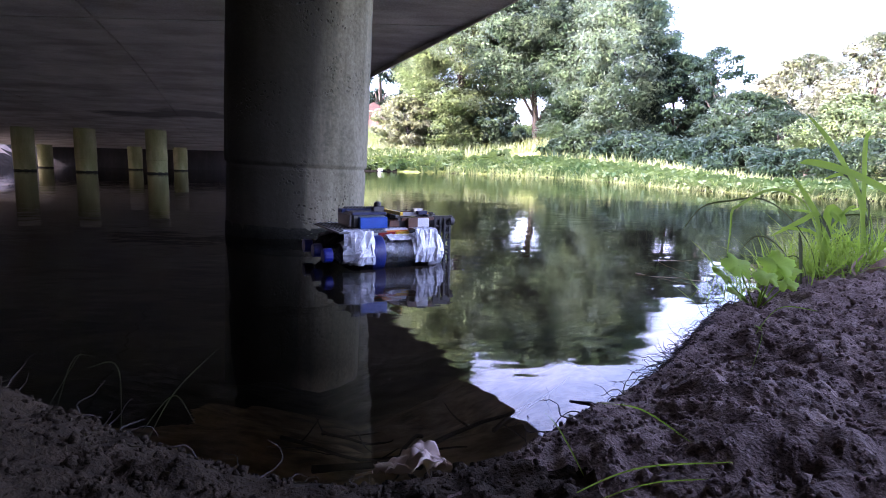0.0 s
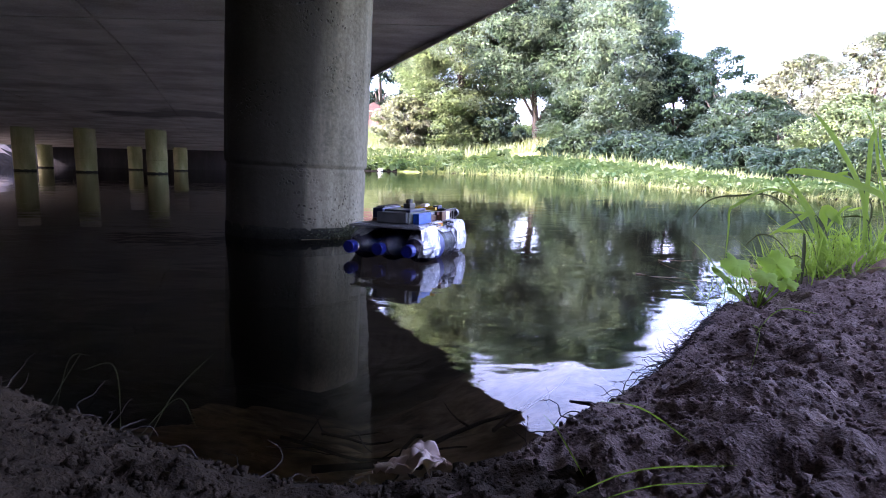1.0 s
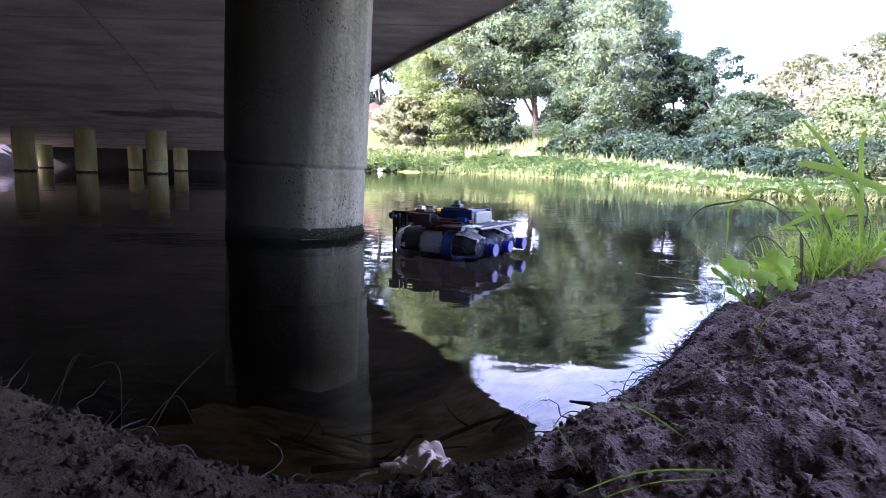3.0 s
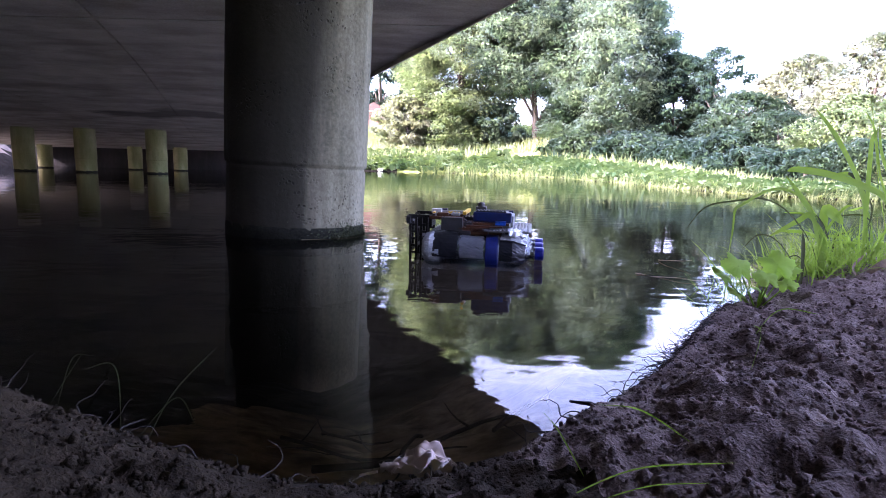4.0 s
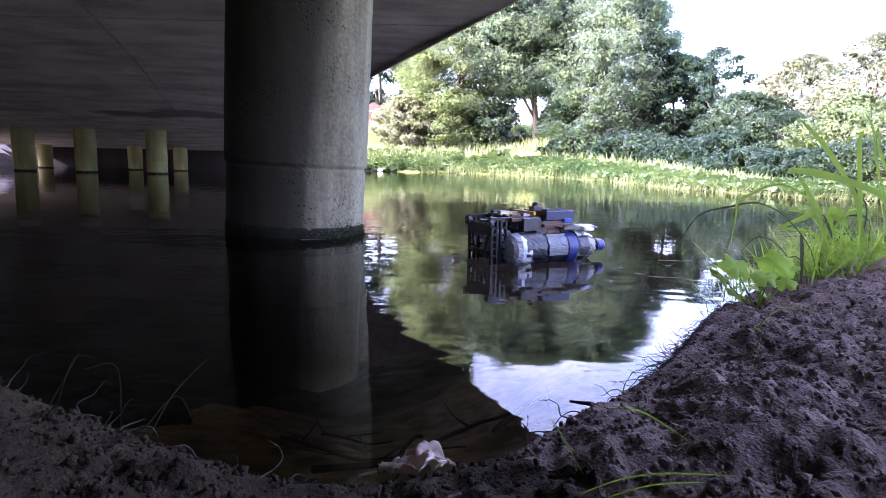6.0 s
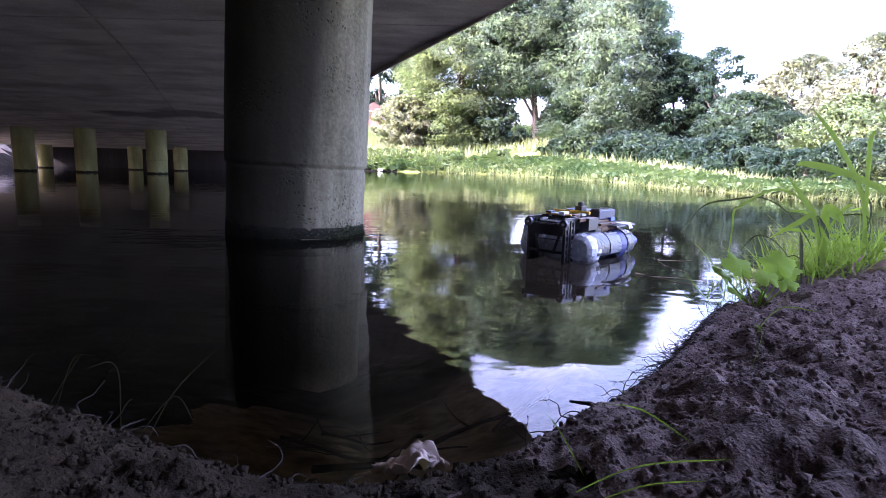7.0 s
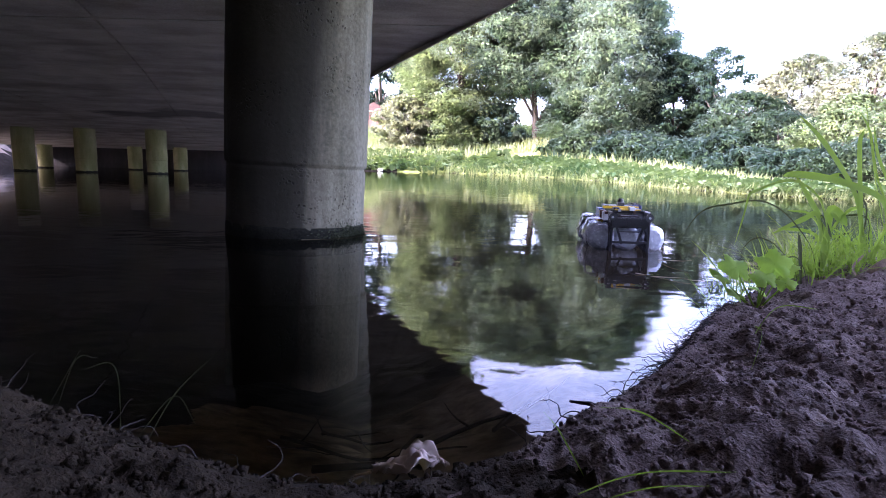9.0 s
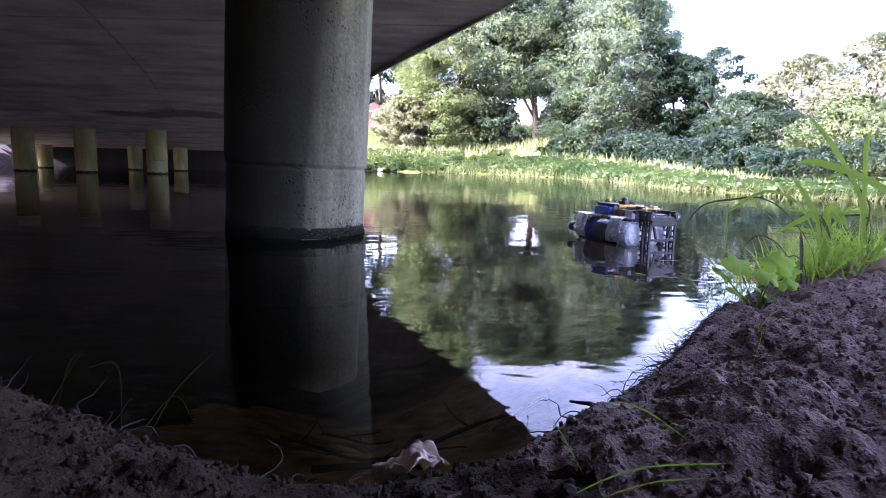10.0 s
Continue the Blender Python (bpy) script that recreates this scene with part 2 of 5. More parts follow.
M = {
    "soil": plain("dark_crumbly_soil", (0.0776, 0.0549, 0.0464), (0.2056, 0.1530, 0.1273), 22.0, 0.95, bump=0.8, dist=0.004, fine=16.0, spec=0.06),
    # Left bank: browner soil, coloured darker still for the shade under the deck.
    "shady_humus": plain("brown_humus_with_shade", (0.013, 0.0092, 0.0055), (0.046, 0.033, 0.020), 30.0, 0.95, bump=0.8, dist=0.004, fine=12.0, spec=0.08),
    "bed": silt(),
    # Black bed colour stands in for light lost in the murky water.
    "murk_bed": plain("murk_dark_bed", (0.0030, 0.0028, 0.0018), (0.007, 0.006, 0.004), 0.7, 0.95, bump=0.8, dist=0.03, spec=0.1),
    "turf": plain("rough_grass_ground", (0.09, 0.13, 0.03), (0.20, 0.24, 0.07), 0.7, 0.95, bump=0.8, dist=0.03, spec=0.1),
    # Unseen earth behind the camera, kept dark to weaken bounced light.
    "earth": plain("bounce_cutting_earth", (0.028, 0.022, 0.018), (0.065, 0.052, 0.043), 6.0, 0.95, bump=0.8, dist=0.01, spec=0.1),
    # Unseen ground beyond the deck, coloured light to bounce sun under it.
    "verge": plain("bounce_verge_grass", (0.11, 0.13, 0.055), (0.24, 0.25, 0.13), 3.0, 0.95, bump=0.8, dist=0.02, spec=0.1),
    "stony": plain("pale_stony_bank", (0.07, 0.058, 0.05), (0.18, 0.155, 0.13), 3.0, 0.95, bump=0.8, dist=0.03),
    "pile": concrete("weathered_column_concrete", (0.090, 0.082, 0.048), (0.26, 0.24, 0.155), (0.045, 0.047, 0.02), relief=0.4, streak=(1, 1, 0.1), dim_side=(0.022, 0.020, 0.013)),
    "far_pile": concrete("mossy_column_concrete", (0.13, 0.13, 0.060), (0.24, 0.235, 0.115), (0.095, 0.105, 0.028), pits=False),
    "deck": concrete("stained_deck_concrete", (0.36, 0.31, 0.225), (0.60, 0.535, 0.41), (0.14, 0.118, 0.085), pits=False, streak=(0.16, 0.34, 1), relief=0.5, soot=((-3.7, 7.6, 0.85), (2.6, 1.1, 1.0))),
    "wet": plain("wet_black_concrete_band", (0.010, 0.010, 0.008), (0.025, 0.025, 0.018), 20.0, 0.88, bump=0.6, spec=0.05),
    "moss": plain("dark_green_moss", (0.02, 0.03, 0.01), (0.06, 0.07, 0.025), 60.0, 0.95, bump=0.9, dist=0.004),
    # Wall colour is nearly black for the darkness under the deck's far end.
    "abut": concrete("shade_black_abutment_concrete", (0.018, 0.016, 0.014), (0.035, 0.030, 0.027), (0.012, 0.012, 0.010), pits=False),
    "water": water_material(),
    "bark": plain("grey_brown_bark", (0.05, 0.04, 0.03), (0.13, 0.11, 0.085), 5.0, 0.95, bump=0.9, dist=0.02, stretch=(1, 1, 0.2)),
    # Distance haze is mixed into the tree colours as blue and white.
    "tree_a": foliage("yellow_green_leaves", [(0, (0.1851, 0.2620, 0.1575)), (0.5, (0.2922, 0.3860, 0.2392)), (1, (0.4150, 0.4990, 0.3450))]),
    "tree_b": foliage("deep_green_leaves", [(0, (0.1113, 0.1890, 0.1828)), (0.5, (0.1986, 0.2970, 0.2748)), (1, (0.3234, 0.4230, 0.3818))]),
    "tree_c": foliage("blue_green_leaves", [(0, (0.056, 0.098, 0.091)), (0.5, (0.096, 0.156, 0.135)), (1, (0.168, 0.242, 0.192))]),
    # Darker copy of the blue-green leaves, with the trees' shade in its colour.
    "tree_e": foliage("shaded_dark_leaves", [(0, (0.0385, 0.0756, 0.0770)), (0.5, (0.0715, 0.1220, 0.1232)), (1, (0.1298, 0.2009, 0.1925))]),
    "tree_d": foliage("haze_pale_green_leaves", [(0, (0.268, 0.306, 0.258)), (0.5, (0.412, 0.445, 0.390)), (1, (0.596, 0.600, 0.559))]),
    "butter": foliage("broad_bank_leaves", [(0, (0.029, 0.063, 0.026)), (0.5, (0.063, 0.106, 0.047)), (1, (0.121, 0.168, 0.079))], 0.3),
    "reed": foliage("pale_reed_blades", [(0, (0.1027, 0.1417, 0.0644)), (0.5, (0.1690, 0.2093, 0.1000)), (1, (0.2808, 0.3120, 0.1690))], 0.4),
    "weed": foliage("fresh_weed_blades", [(0, (0.10, 0.17, 0.025)), (0.5, (0.17, 0.25, 0.045)), (1, (0.26, 0.34, 0.08))], 0.6),
    "lobed": foliage("bright_lobed_leaves", [(0, (0.26, 0.40, 0.07)), (1, (0.36, 0.50, 0.12))], 0.6),
    "dark_weed": foliage("dark_dry_blades", [(0, (0.03, 0.04, 0.015)), (1, (0.07, 0.075, 0.03))], 0.2),
    "straw": foliage("dry_straw_fibres", [(0, (0.0396, 0.0312, 0.0173)), (1, (0.1056, 0.0874, 0.0518))], 0.2),
    "root": plain("dark_root_fibres", (0.02, 0.015, 0.012), (0.06, 0.045, 0.035), 40.0, 0.9),
    "dry_leaf": foliage("dry_pale_leaf", [(0, (0.5270, 0.4100, 0.3432)), (1, (0.6290, 0.5084, 0.4290))], 0.2),
    "pale_stone": plain("pale_bank_stone", (0.5, 0.5, 0.48), (0.7, 0.7, 0.67), 9.0, 0.85, bump=0.6),
    "dead": plain("brown_dead_reed", (0.10, 0.065, 0.04), (0.22, 0.15, 0.10), 30.0, 0.85, bump=0.5),
    "brick_wall": plain("red_house_bricks", (0.28, 0.13, 0.105), (0.40, 0.20, 0.165), 6.0, 0.9),
    "house_trim": plain("white_house_trim", (0.70, 0.66, 0.60), (0.80, 0.77, 0.72), 4.0, 0.7),
    "roof": plain("dull_red_roof_tiles", (0.11, 0.065, 0.05), (0.19, 0.11, 0.09), 5.0, 0.8),
    "pet": clear_plastic("clear_bottle_plastic", (0.90, 0.93, 0.95), 0.07),
    "cap": plain("blue_bottle_cap_plastic", (0.0050, 0.0094, 0.1350), (0.0083, 0.0165, 0.1890), 60.0, 0.35, bump=0.1),
    "label_blue": plain("blue_paper_label", (0.0048, 0.0108, 0.0864), (0.0144, 0.0270, 0.1512), 50.0, 0.45, bump=0.15),
    "label_white": plain("faded_paper_label", (0.10, 0.108, 0.12), (0.16, 0.168, 0.18), 50.0, 0.45, bump=0.15),
    "tape": plain("silver_grey_tape", (0.40, 0.42, 0.45), (0.62, 0.64, 0.67), 24.0, 0.25, metal=0.15, bump=0.45, dist=0.0015, fine=4.0),
    "dtape": plain("black_tape", (0.007, 0.008, 0.010), (0.016, 0.018, 0.022), 24.0, 0.32, bump=0.15, fine=4.0),
    "b_grey": plain("grey_brick_plastic", (0.1037, 0.1080, 0.1037), (0.1296, 0.1339, 0.1296), 60.0, 0.35, bump=0.08),
    "b_light": plain("light_grey_brick_plastic", (0.308, 0.315, 0.315), (0.364, 0.371, 0.371), 60.0, 0.35, bump=0.08),
    "b_dark": plain("dark_grey_brick_plastic", (0.027, 0.028, 0.030), (0.045, 0.047, 0.048), 60.0, 0.35, bump=0.08),
    "b_black": plain("black_brick_plastic", (0.010, 0.010, 0.011), (0.022, 0.022, 0.024), 60.0, 0.3, bump=0.08),
    "b_brown": plain("brown_brick_plastic", (0.0638, 0.0248, 0.0115), (0.1147, 0.0450, 0.0192), 60.0, 0.35, bump=0.08),
    "b_blue": plain("bright_blue_brick_plastic", (0.007, 0.056, 0.294), (0.014, 0.091, 0.385), 60.0, 0.3, bump=0.08),
    "b_navy": plain("navy_module_plastic", (0.0044, 0.0106, 0.0462), (0.0076, 0.0173, 0.0715), 60.0, 0.35, bump=0.08),
    "b_red": plain("red_brick_plastic", (0.210, 0.006, 0.005), (0.275, 0.013, 0.009), 60.0, 0.3, bump=0.08),
    "b_orange": plain("orange_brick_plastic", (0.60, 0.16, 0.02), (0.72, 0.24, 0.03), 60.0, 0.3, bump=0.08),
    "b_yellow": plain("yellow_brick_plastic", (0.62, 0.36, 0.015), (0.75, 0.47, 0.03), 60.0, 0.3, bump=0.08),
    "b_white": plain("white_brick_plastic", (0.544, 0.544, 0.528), (0.640, 0.640, 0.624), 60.0, 0.3, bump=0.08),
    "b_green": plain("grey_green_box_plastic", (0.090, 0.102, 0.078), (0.126, 0.138, 0.108), 60.0, 0.4, bump=0.08),
}

# ---- mesh helpers ----
rng = np.random.default_rng(7)


def smooth(me):
    me.polygons.foreach_set("use_smooth", [True] * len(me.polygons))


def part(name, bm, material, parent=None, label="", soft_shade=False):
    me = bpy.data.meshes.new(name)
    bm.to_mesh(me)
    bm.free()
    me.materials.append(M[material])
    if soft_shade:
        smooth(me)
    ob = new(name, me)
    ob.parent = parent
    return tagged(ob, label)


def raw(name, verts, faces, material, parent=None, soft_shade=False):
    me = bpy.data.meshes.new(name)
    me.from_pydata(np.asarray(verts).tolist(), [], faces if isinstance(faces, list) else faces.tolist())
    me.materials.append(M[material])
    if soft_shade:
        smooth(me)
    ob = new(name, me)
    ob.parent = parent
    return ob


def empty(name, m, label, category, group=""):
    ob = new(name)
    ob.matrix_basis = m
    return tagged(ob, label, category, group)


def box(bm, c, s, bevel=0.0006, m=None):
    r = bmesh.ops.create_cube(bm, size=1.0, matrix=(m or Matrix()) @ Matrix.Translation(c) @ Matrix.Diagonal((*s, 1)))
    if bevel:
        edges = list({e for v in r["verts"] for e in v.link_edges})
        bmesh.ops.bevel(bm, geom=edges, offset=bevel, segments=1, affect="EDGES")
    return bm


def rod(bm, a, b, r1, r2=None, seg=10):
    a, b = Vector(a), Vector(b)
    d = b - a
    m = Matrix.Translation((a + b) / 2) @ d.to_track_quat("Z", "Y").to_matrix().to_4x4()
    bmesh.ops.create_cone(bm, cap_ends=True, segments=seg, radius1=r1, radius2=r1 if r2 is None else r2, depth=d.length, matrix=m)
    return bm


def lathe(profile, seg, axis_z=0.0, y0=0.0, wobble=None):
    """A turned shape along x from (x, r) pairs."""
    bm = bmesh.new()
    rings = []
    for i, (x, r) in enumerate(profile):
        ring = []
        for k in range(seg):
            a = 2 * math.pi * k / seg
            q = r * (1 + (wobble(i, k) if wobble else 0))
            ring.append(bm.verts.new((x, y0 + q * math.cos(a), axis_z + q * math.sin(a))))
        rings.append(ring)
    for p, q in zip(rings, rings[1:]):
        for k in range(seg):
            bm.faces.new((p[k], q[k], q[(k + 1) % seg], p[(k + 1) % seg]))
    bm.faces.new(rings[0])
    bm.faces.new(rings[-1][::-1])
    bmesh.ops.recalc_face_normals(bm, faces=bm.faces[:])
    return bm


# smooth lattice noise on arrays
LAT = np.random.default_rng(3).random((256, 256))


def vnoise(x, y):
    xi, yi = np.floor(x).astype(int), np.floor(y).astype(int)
    fx, fy = x - xi, y - yi
    fx, fy = fx * fx * (3 - 2 * fx), fy * fy * (3 - 2 * fy)
    g = lambda i, j: LAT[(xi + i) % 256, (yi + j) % 256]
    return (g(0, 0) * (1 - fx) + g(1, 0) * fx) * (1 - fy) + (g(0, 1) * (1 - fx) + g(1, 1) * fx) * fy - 0.5


def fbm(x, y, octaves=4):
    return sum(vnoise(x * 2 ** k + 17.3 * k, y * 2 ** k - 9.1 * k) / 1.8 ** k for k in range(octaves))


def leaf_cards(points, normals, size, aspect=0.5, jitter=0.5, fold=0.25):
    """Bent leaf cards (two triangles pairs each) at the points."""
    n = len(points)
    up = normals + jitter * rng.standard_normal((n, 3))
    up /= np.linalg.norm(up, axis=1, keepdims=True)
    t = rng.standard_normal((n, 3))
    t -= up * (t * up).sum(1, keepdims=True)
    t /= np.linalg.norm(t, axis=1, keepdims=True)
    b = np.cross(up, t)
    L = (size * rng.uniform(0.6, 1.4, n))[:, None]
    W = L * aspect
    v = np.stack([points, points + t * L * 0.45 + b * W * 0.5 + up * L * fold * 0.5, points + t * L - up * L * 0.12, points + t * L * 0.45 - b * W * 0.5 + up * L * fold * 0.5], 1)
    i = (np.arange(n) * 4)[:, None]
    return v.reshape(-1, 3), np.concatenate([i + [0, 1, 2], i + [0, 2, 3]], 0)


# ---- ground: banks, river bed and land in one sheet ----
SHORE_NEAR = [(-40, 1.6), (-12, 1.2), (-3, 0.80), (-1.2, 0.66), (-0.62, 0.56), (-0.36, 0.46), (-0.26, 0.425), (-0.19, 0.39), (-0.13, 0.365), (-0.07, 0.352), (0.0, 0.365), (0.055, 0.405), (0.109, 0.463),
              (0.14, 0.487), (0.18, 0.534), (0.229, 0.591), (0.277, 0.659), (0.33, 0.735), (0.387, 0.82), (0.475, 0.913), (0.62, 1.08), (0.85, 1.30), (1.3, 1.65), (3, 1.95), (8, 1.7), (40, 0.8)]
SHORE_FAR = [(40, 2.6), (8, 3.4), (5, 4.3), (3.73, 5.3), (3.4, 5.8), (3.24, 6.4), (3.1, 7.6), (3.25, 10.5), (3.05, 14.5), (2.0, 18.0), (0.27, 21.0), (-3.2, 22.0), (-4.0, 19.0), (-4.4, 15.8),
             (-11.6, 15.8), (-10.5, 14.0), (-10.5, 12.6), (-14, 11.5), (-40, 9)]
RIVER = np.array(SHORE_NEAR + SHORE_FAR)


def edge_x(y, off=0.0):
    """The deck's open edge; its unseen near end bends inward to admit sky light."""
    return 1.595 - 0.458 * y - off if y > 2.6 else 0.404 + 0.29 * (2.6 - y) - off


def verge_x(y):
    return 1.61 - 0.462 * y


def off_water(x, y):
    """Signed distance from the water's edge: above zero on land."""
    best, inside = np.full(x.shape, 1e9), np.zeros(x.shape, bool)
    for (ax, ay), (bx, by) in zip(RIVER, np.roll(RIVER, -1, axis=0)):
        dx, dy = bx - ax, by - ay
        t = np.clip(((x - ax) * dx + (y - ay) * dy) / (dx * dx + dy * dy), 0, 1)
        best = np.minimum(best, np.hypot(x - ax - t * dx, y - ay - t * dy))
        if ay != by:
            inside ^= ((ay > y) != (by > y)) & (x < dx * (y - ay) / dy + ax)
    return np.where(inside, -best, best)


def near_side(x, y):
    return (y < 2.2) & (np.abs(x) < 14)


def height(x, y):
    s = off_water(x, y)
    land = np.maximum(s, 0)
    wet = np.minimum(s, 0)
    lumps = 0.020 * fbm(x * 8, y * 8, 2) + 0.0125 * fbm(x * 40, y * 40, 2) + 0.0105 * (0.35 - np.abs(fbm(x * 90 + 5, y * 90, 2))) + 0.0028 * fbm(x * 240, y * 240, 1)
    near = 0.012 * np.minimum(land / 0.02, 1) + 0.072 * (1 - np.exp(-land / 0.22)) + 0.06 * np.maximum(land - 0.6, 0)
    left = np.clip((-x - 0.10) / 0.35, 0, 1)
    near = near + 0.030 * left * np.minimum(land / 0.05, 1) + lumps * np.clip(land / 0.06, 0.15, 1)
    # Unseen bank climbs behind the camera to block light, and stays low on the right.
    near = np.minimum(near + (0.8 - 0.79 * np.clip((x - 0.8) / 0.6, 0, 1)) * np.maximum(land - 0.6, 0), 1.05 + 0.45 * np.clip((x - verge_x(y)) / 1.5, 0, 1))
    far = 0.03 + 0.26 * (1 - np.exp(-land / 1.1)) + np.where(y > 21, 0.20, 0.08) * np.minimum(land, 12) + 0.12 * fbm(x * 0.8, y * 0.8, 3) * np.clip(land, 0, 1)
    far = far * np.clip(y / 20, 0.3, 1.0)
    stony = (x < -9.4) & (y > 8) & (y < 30)
    far = np.where(stony, far + 0.75 * np.minimum(land, 4) + 0.25 * np.abs(fbm(x * 4, y * 4, 3)), far)
    n = near_side(x, y)
    bed = np.maximum(wet * 0.42, -0.9) + 0.03 * fbm(x * 6, y * 6, 3) * np.clip(-wet / 0.1, 0, 1) - 0.004
    return np.where(s > 0, np.where(n, near, far), bed)


def spread(lo, hi, step, start, end, grow):
    mid = np.arange(lo, hi, step)
    up, v, d = [], mid[-1], step
    while v < end:
        d = min(d * grow, 25)
        v += d
        up.append(v)
    down, v, d = [], lo, step
    while v > start:
        d = min(d * grow, 25)
        v -= d
        down.append(v)
    return np.array(down[::-1] + mid.tolist() + up)


def ground():
    gx, gy = spread(-0.62, 0.98, 0.0042, -320, 320, 1.07), spread(0.10, 1.12, 0.0042, -80, 420, 1.055)
    X, Y = np.meshgrid(gx, gy)
    Z = height(X, Y)
    nx, ny = len(gx), len(gy)
    idx = np.arange(nx * ny).reshape(ny, nx)
    quads = np.stack([idx[:-1, :-1], idx[:-1, 1:], idx[1:, 1:], idx[1:, :-1]], -1).reshape(-1, 4)
    ob = raw("ground", np.stack([X, Y, Z], -1).reshape(-1, 3), quads, "soil", soft_shade=True)
    for k in ("bed", "turf", "stony", "murk_bed", "verge", "earth", "shady_humus"):
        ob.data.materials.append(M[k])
    cx, cy = X.ravel()[quads].mean(1), Y.ravel()[quads].mean(1)
    s = off_water(cx, cy)
    ragged = fbm(cx * 5, cy * 5, 3)
    # Bed outside the shallows is coloured black, as the water swallows its light.
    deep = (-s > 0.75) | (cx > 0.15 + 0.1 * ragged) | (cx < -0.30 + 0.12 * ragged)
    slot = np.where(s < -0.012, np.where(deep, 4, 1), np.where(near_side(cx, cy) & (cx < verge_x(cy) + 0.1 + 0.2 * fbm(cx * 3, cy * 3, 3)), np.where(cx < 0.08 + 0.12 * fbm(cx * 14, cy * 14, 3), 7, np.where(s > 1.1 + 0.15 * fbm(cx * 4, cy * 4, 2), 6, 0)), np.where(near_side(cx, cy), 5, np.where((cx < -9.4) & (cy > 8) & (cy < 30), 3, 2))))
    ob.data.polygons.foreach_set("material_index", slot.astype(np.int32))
    tagged(ob, "dark crumbly soil bank, silty bed and grassy far land", "ground", kind="structure")


def crumbs():
    """Loose crumbs of soil lying on the near bank."""
    ico = bmesh.new()
    bmesh.ops.create_icosphere(ico, subdivisions=1, radius=1.0)
    bv = np.array([v.co[:] for v in ico.verts])
    bf = np.array([[v.index for v in f.verts] for f in ico.faces])
    ico.free()
    n = 27000
    x, y = -0.6 + 1.75 * rng.random(n * 3) ** 1.35, 0.16 + 1.0 * rng.random(n * 3) ** 1.5
    s = off_water(x, y)
    ok = np.where((s > 0.004) & (np.hypot(x, y) > 0.17))[0][:n]
    x, y = x[ok], y[ok]
    r = 0.0006 + 0.0021 * rng.random(len(ok)) ** 3 + 0.0035 * (rng.random(len(ok)) < 0.012)
    z = height(x, y) + r * 0.35
    v = bv[None] * (1 + 0.17 * rng.standard_normal((len(ok), len(bv), 1)).clip(-1.5, 1.5)) * r[:, None, None] * rng.uniform(0.7, 1.3, (len(ok), 1, 3))
    v += np.stack([x, y, z], -1)[:, None]
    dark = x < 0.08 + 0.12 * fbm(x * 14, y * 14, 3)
    for name, pick, mat, lab in (("soil_crumbs", ~dark, "soil", "loose grey crumbs of dry soil on the bank"), ("shaded_humus_crumbs", dark, "shady_humus", "loose dark brown crumbs of soil, shade in their colour, on the bank")):
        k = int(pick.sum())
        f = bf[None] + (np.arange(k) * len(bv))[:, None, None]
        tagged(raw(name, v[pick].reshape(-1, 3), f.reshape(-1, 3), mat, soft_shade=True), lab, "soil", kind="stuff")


def water():
    r = 420
    bm = bmesh.new()
    bmesh.ops.create_grid(bm, x_segments=4, y_segments=4, size=r)
    ob = part("water", bm, "water")
    return tagged(ob, "still brown river water mirroring trees and sky", "water", kind="structure")


# ---- bridge ----
def deck_z(y):
    return 1.0 if y < 4.5 else max(0.52, 1.0 - 0.058 * (y - 4.5))


def bridge_deck():
    bm = bmesh.new()
    joints = [-4.0, -0.4, 2.6, 3.3, 6.6, 9.5, 12.9, 16.4]
    strips = [0.0, 0.198, 0.38, 0.56, 0.78, 1.0]
    gap = 0.0008

    def prism(o0, o1, y0, y1, lo, hi, wide=0.0):
        """A slab between two shares of the deck's width; wide: metres added to its inner side."""
        rows = []
        for k in range(5):
            y = y0 + (y1 - y0) * k / 4
            # The deck widens unseen towards the camera, keeping daylight out on the left.
            w = max(5.6, 12.0 - 0.48 * max(y, 0))
            a, b = edge_x(y, o0 * w), edge_x(y, o1 * w + wide)
            z = deck_z(y)
            rows.append([bm.verts.new(p) for p in ((a, y, z + lo), (b, y, z + lo), (b, y, z + hi), (a, y, z + hi))])
        for p, q in zip(rows, rows[1:]):
            for k in range(4):
                bm.faces.new((p[k], p[(k + 1) % 4], q[(k + 1) % 4], q[k]))
        bm.faces.new(rows[0][::-1])
        bm.faces.new(rows[-1])

    cast = joints[:2] + joints[3:]
    for y0, y1 in [(-4.0, -0.4), (-0.4, 2.6), (2.6, 3.3)] + list(zip(cast[2:], cast[3:])):
        for o0, o1 in zip(strips, strips[1:]):
            prism(o0 + (gap if o0 else 0), o1 - gap, y0 + (0 if y0 == 2.6 else 0.008), y1 - (0 if y1 == 2.6 else 0.008), 0.0, 0.16)
    for y0, y1 in ((joints[0], 2.6), (2.6, joints[-1])):
        prism(-0.001, 1.002, y0, y1, 0.13, 0.36)
        prism(-0.0012, 0.0, y0, y1, 0.004, 0.42)
    prism(1.0, 1.003, 9.5, joints[-1], -0.010, 0.42)
    # unseen slab added on the left to shut daylight out from under the deck
    for y0, y1 in ((joints[0], 2.6), (2.6, 9.5)):
        prism(1.0 + gap, 1.0, y0, y1, 0.0, 0.36, 26.0)
    bmesh.ops.recalc_face_normals(bm, faces=bm.faces[:])
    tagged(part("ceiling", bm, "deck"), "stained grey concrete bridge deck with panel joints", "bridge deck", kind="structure")


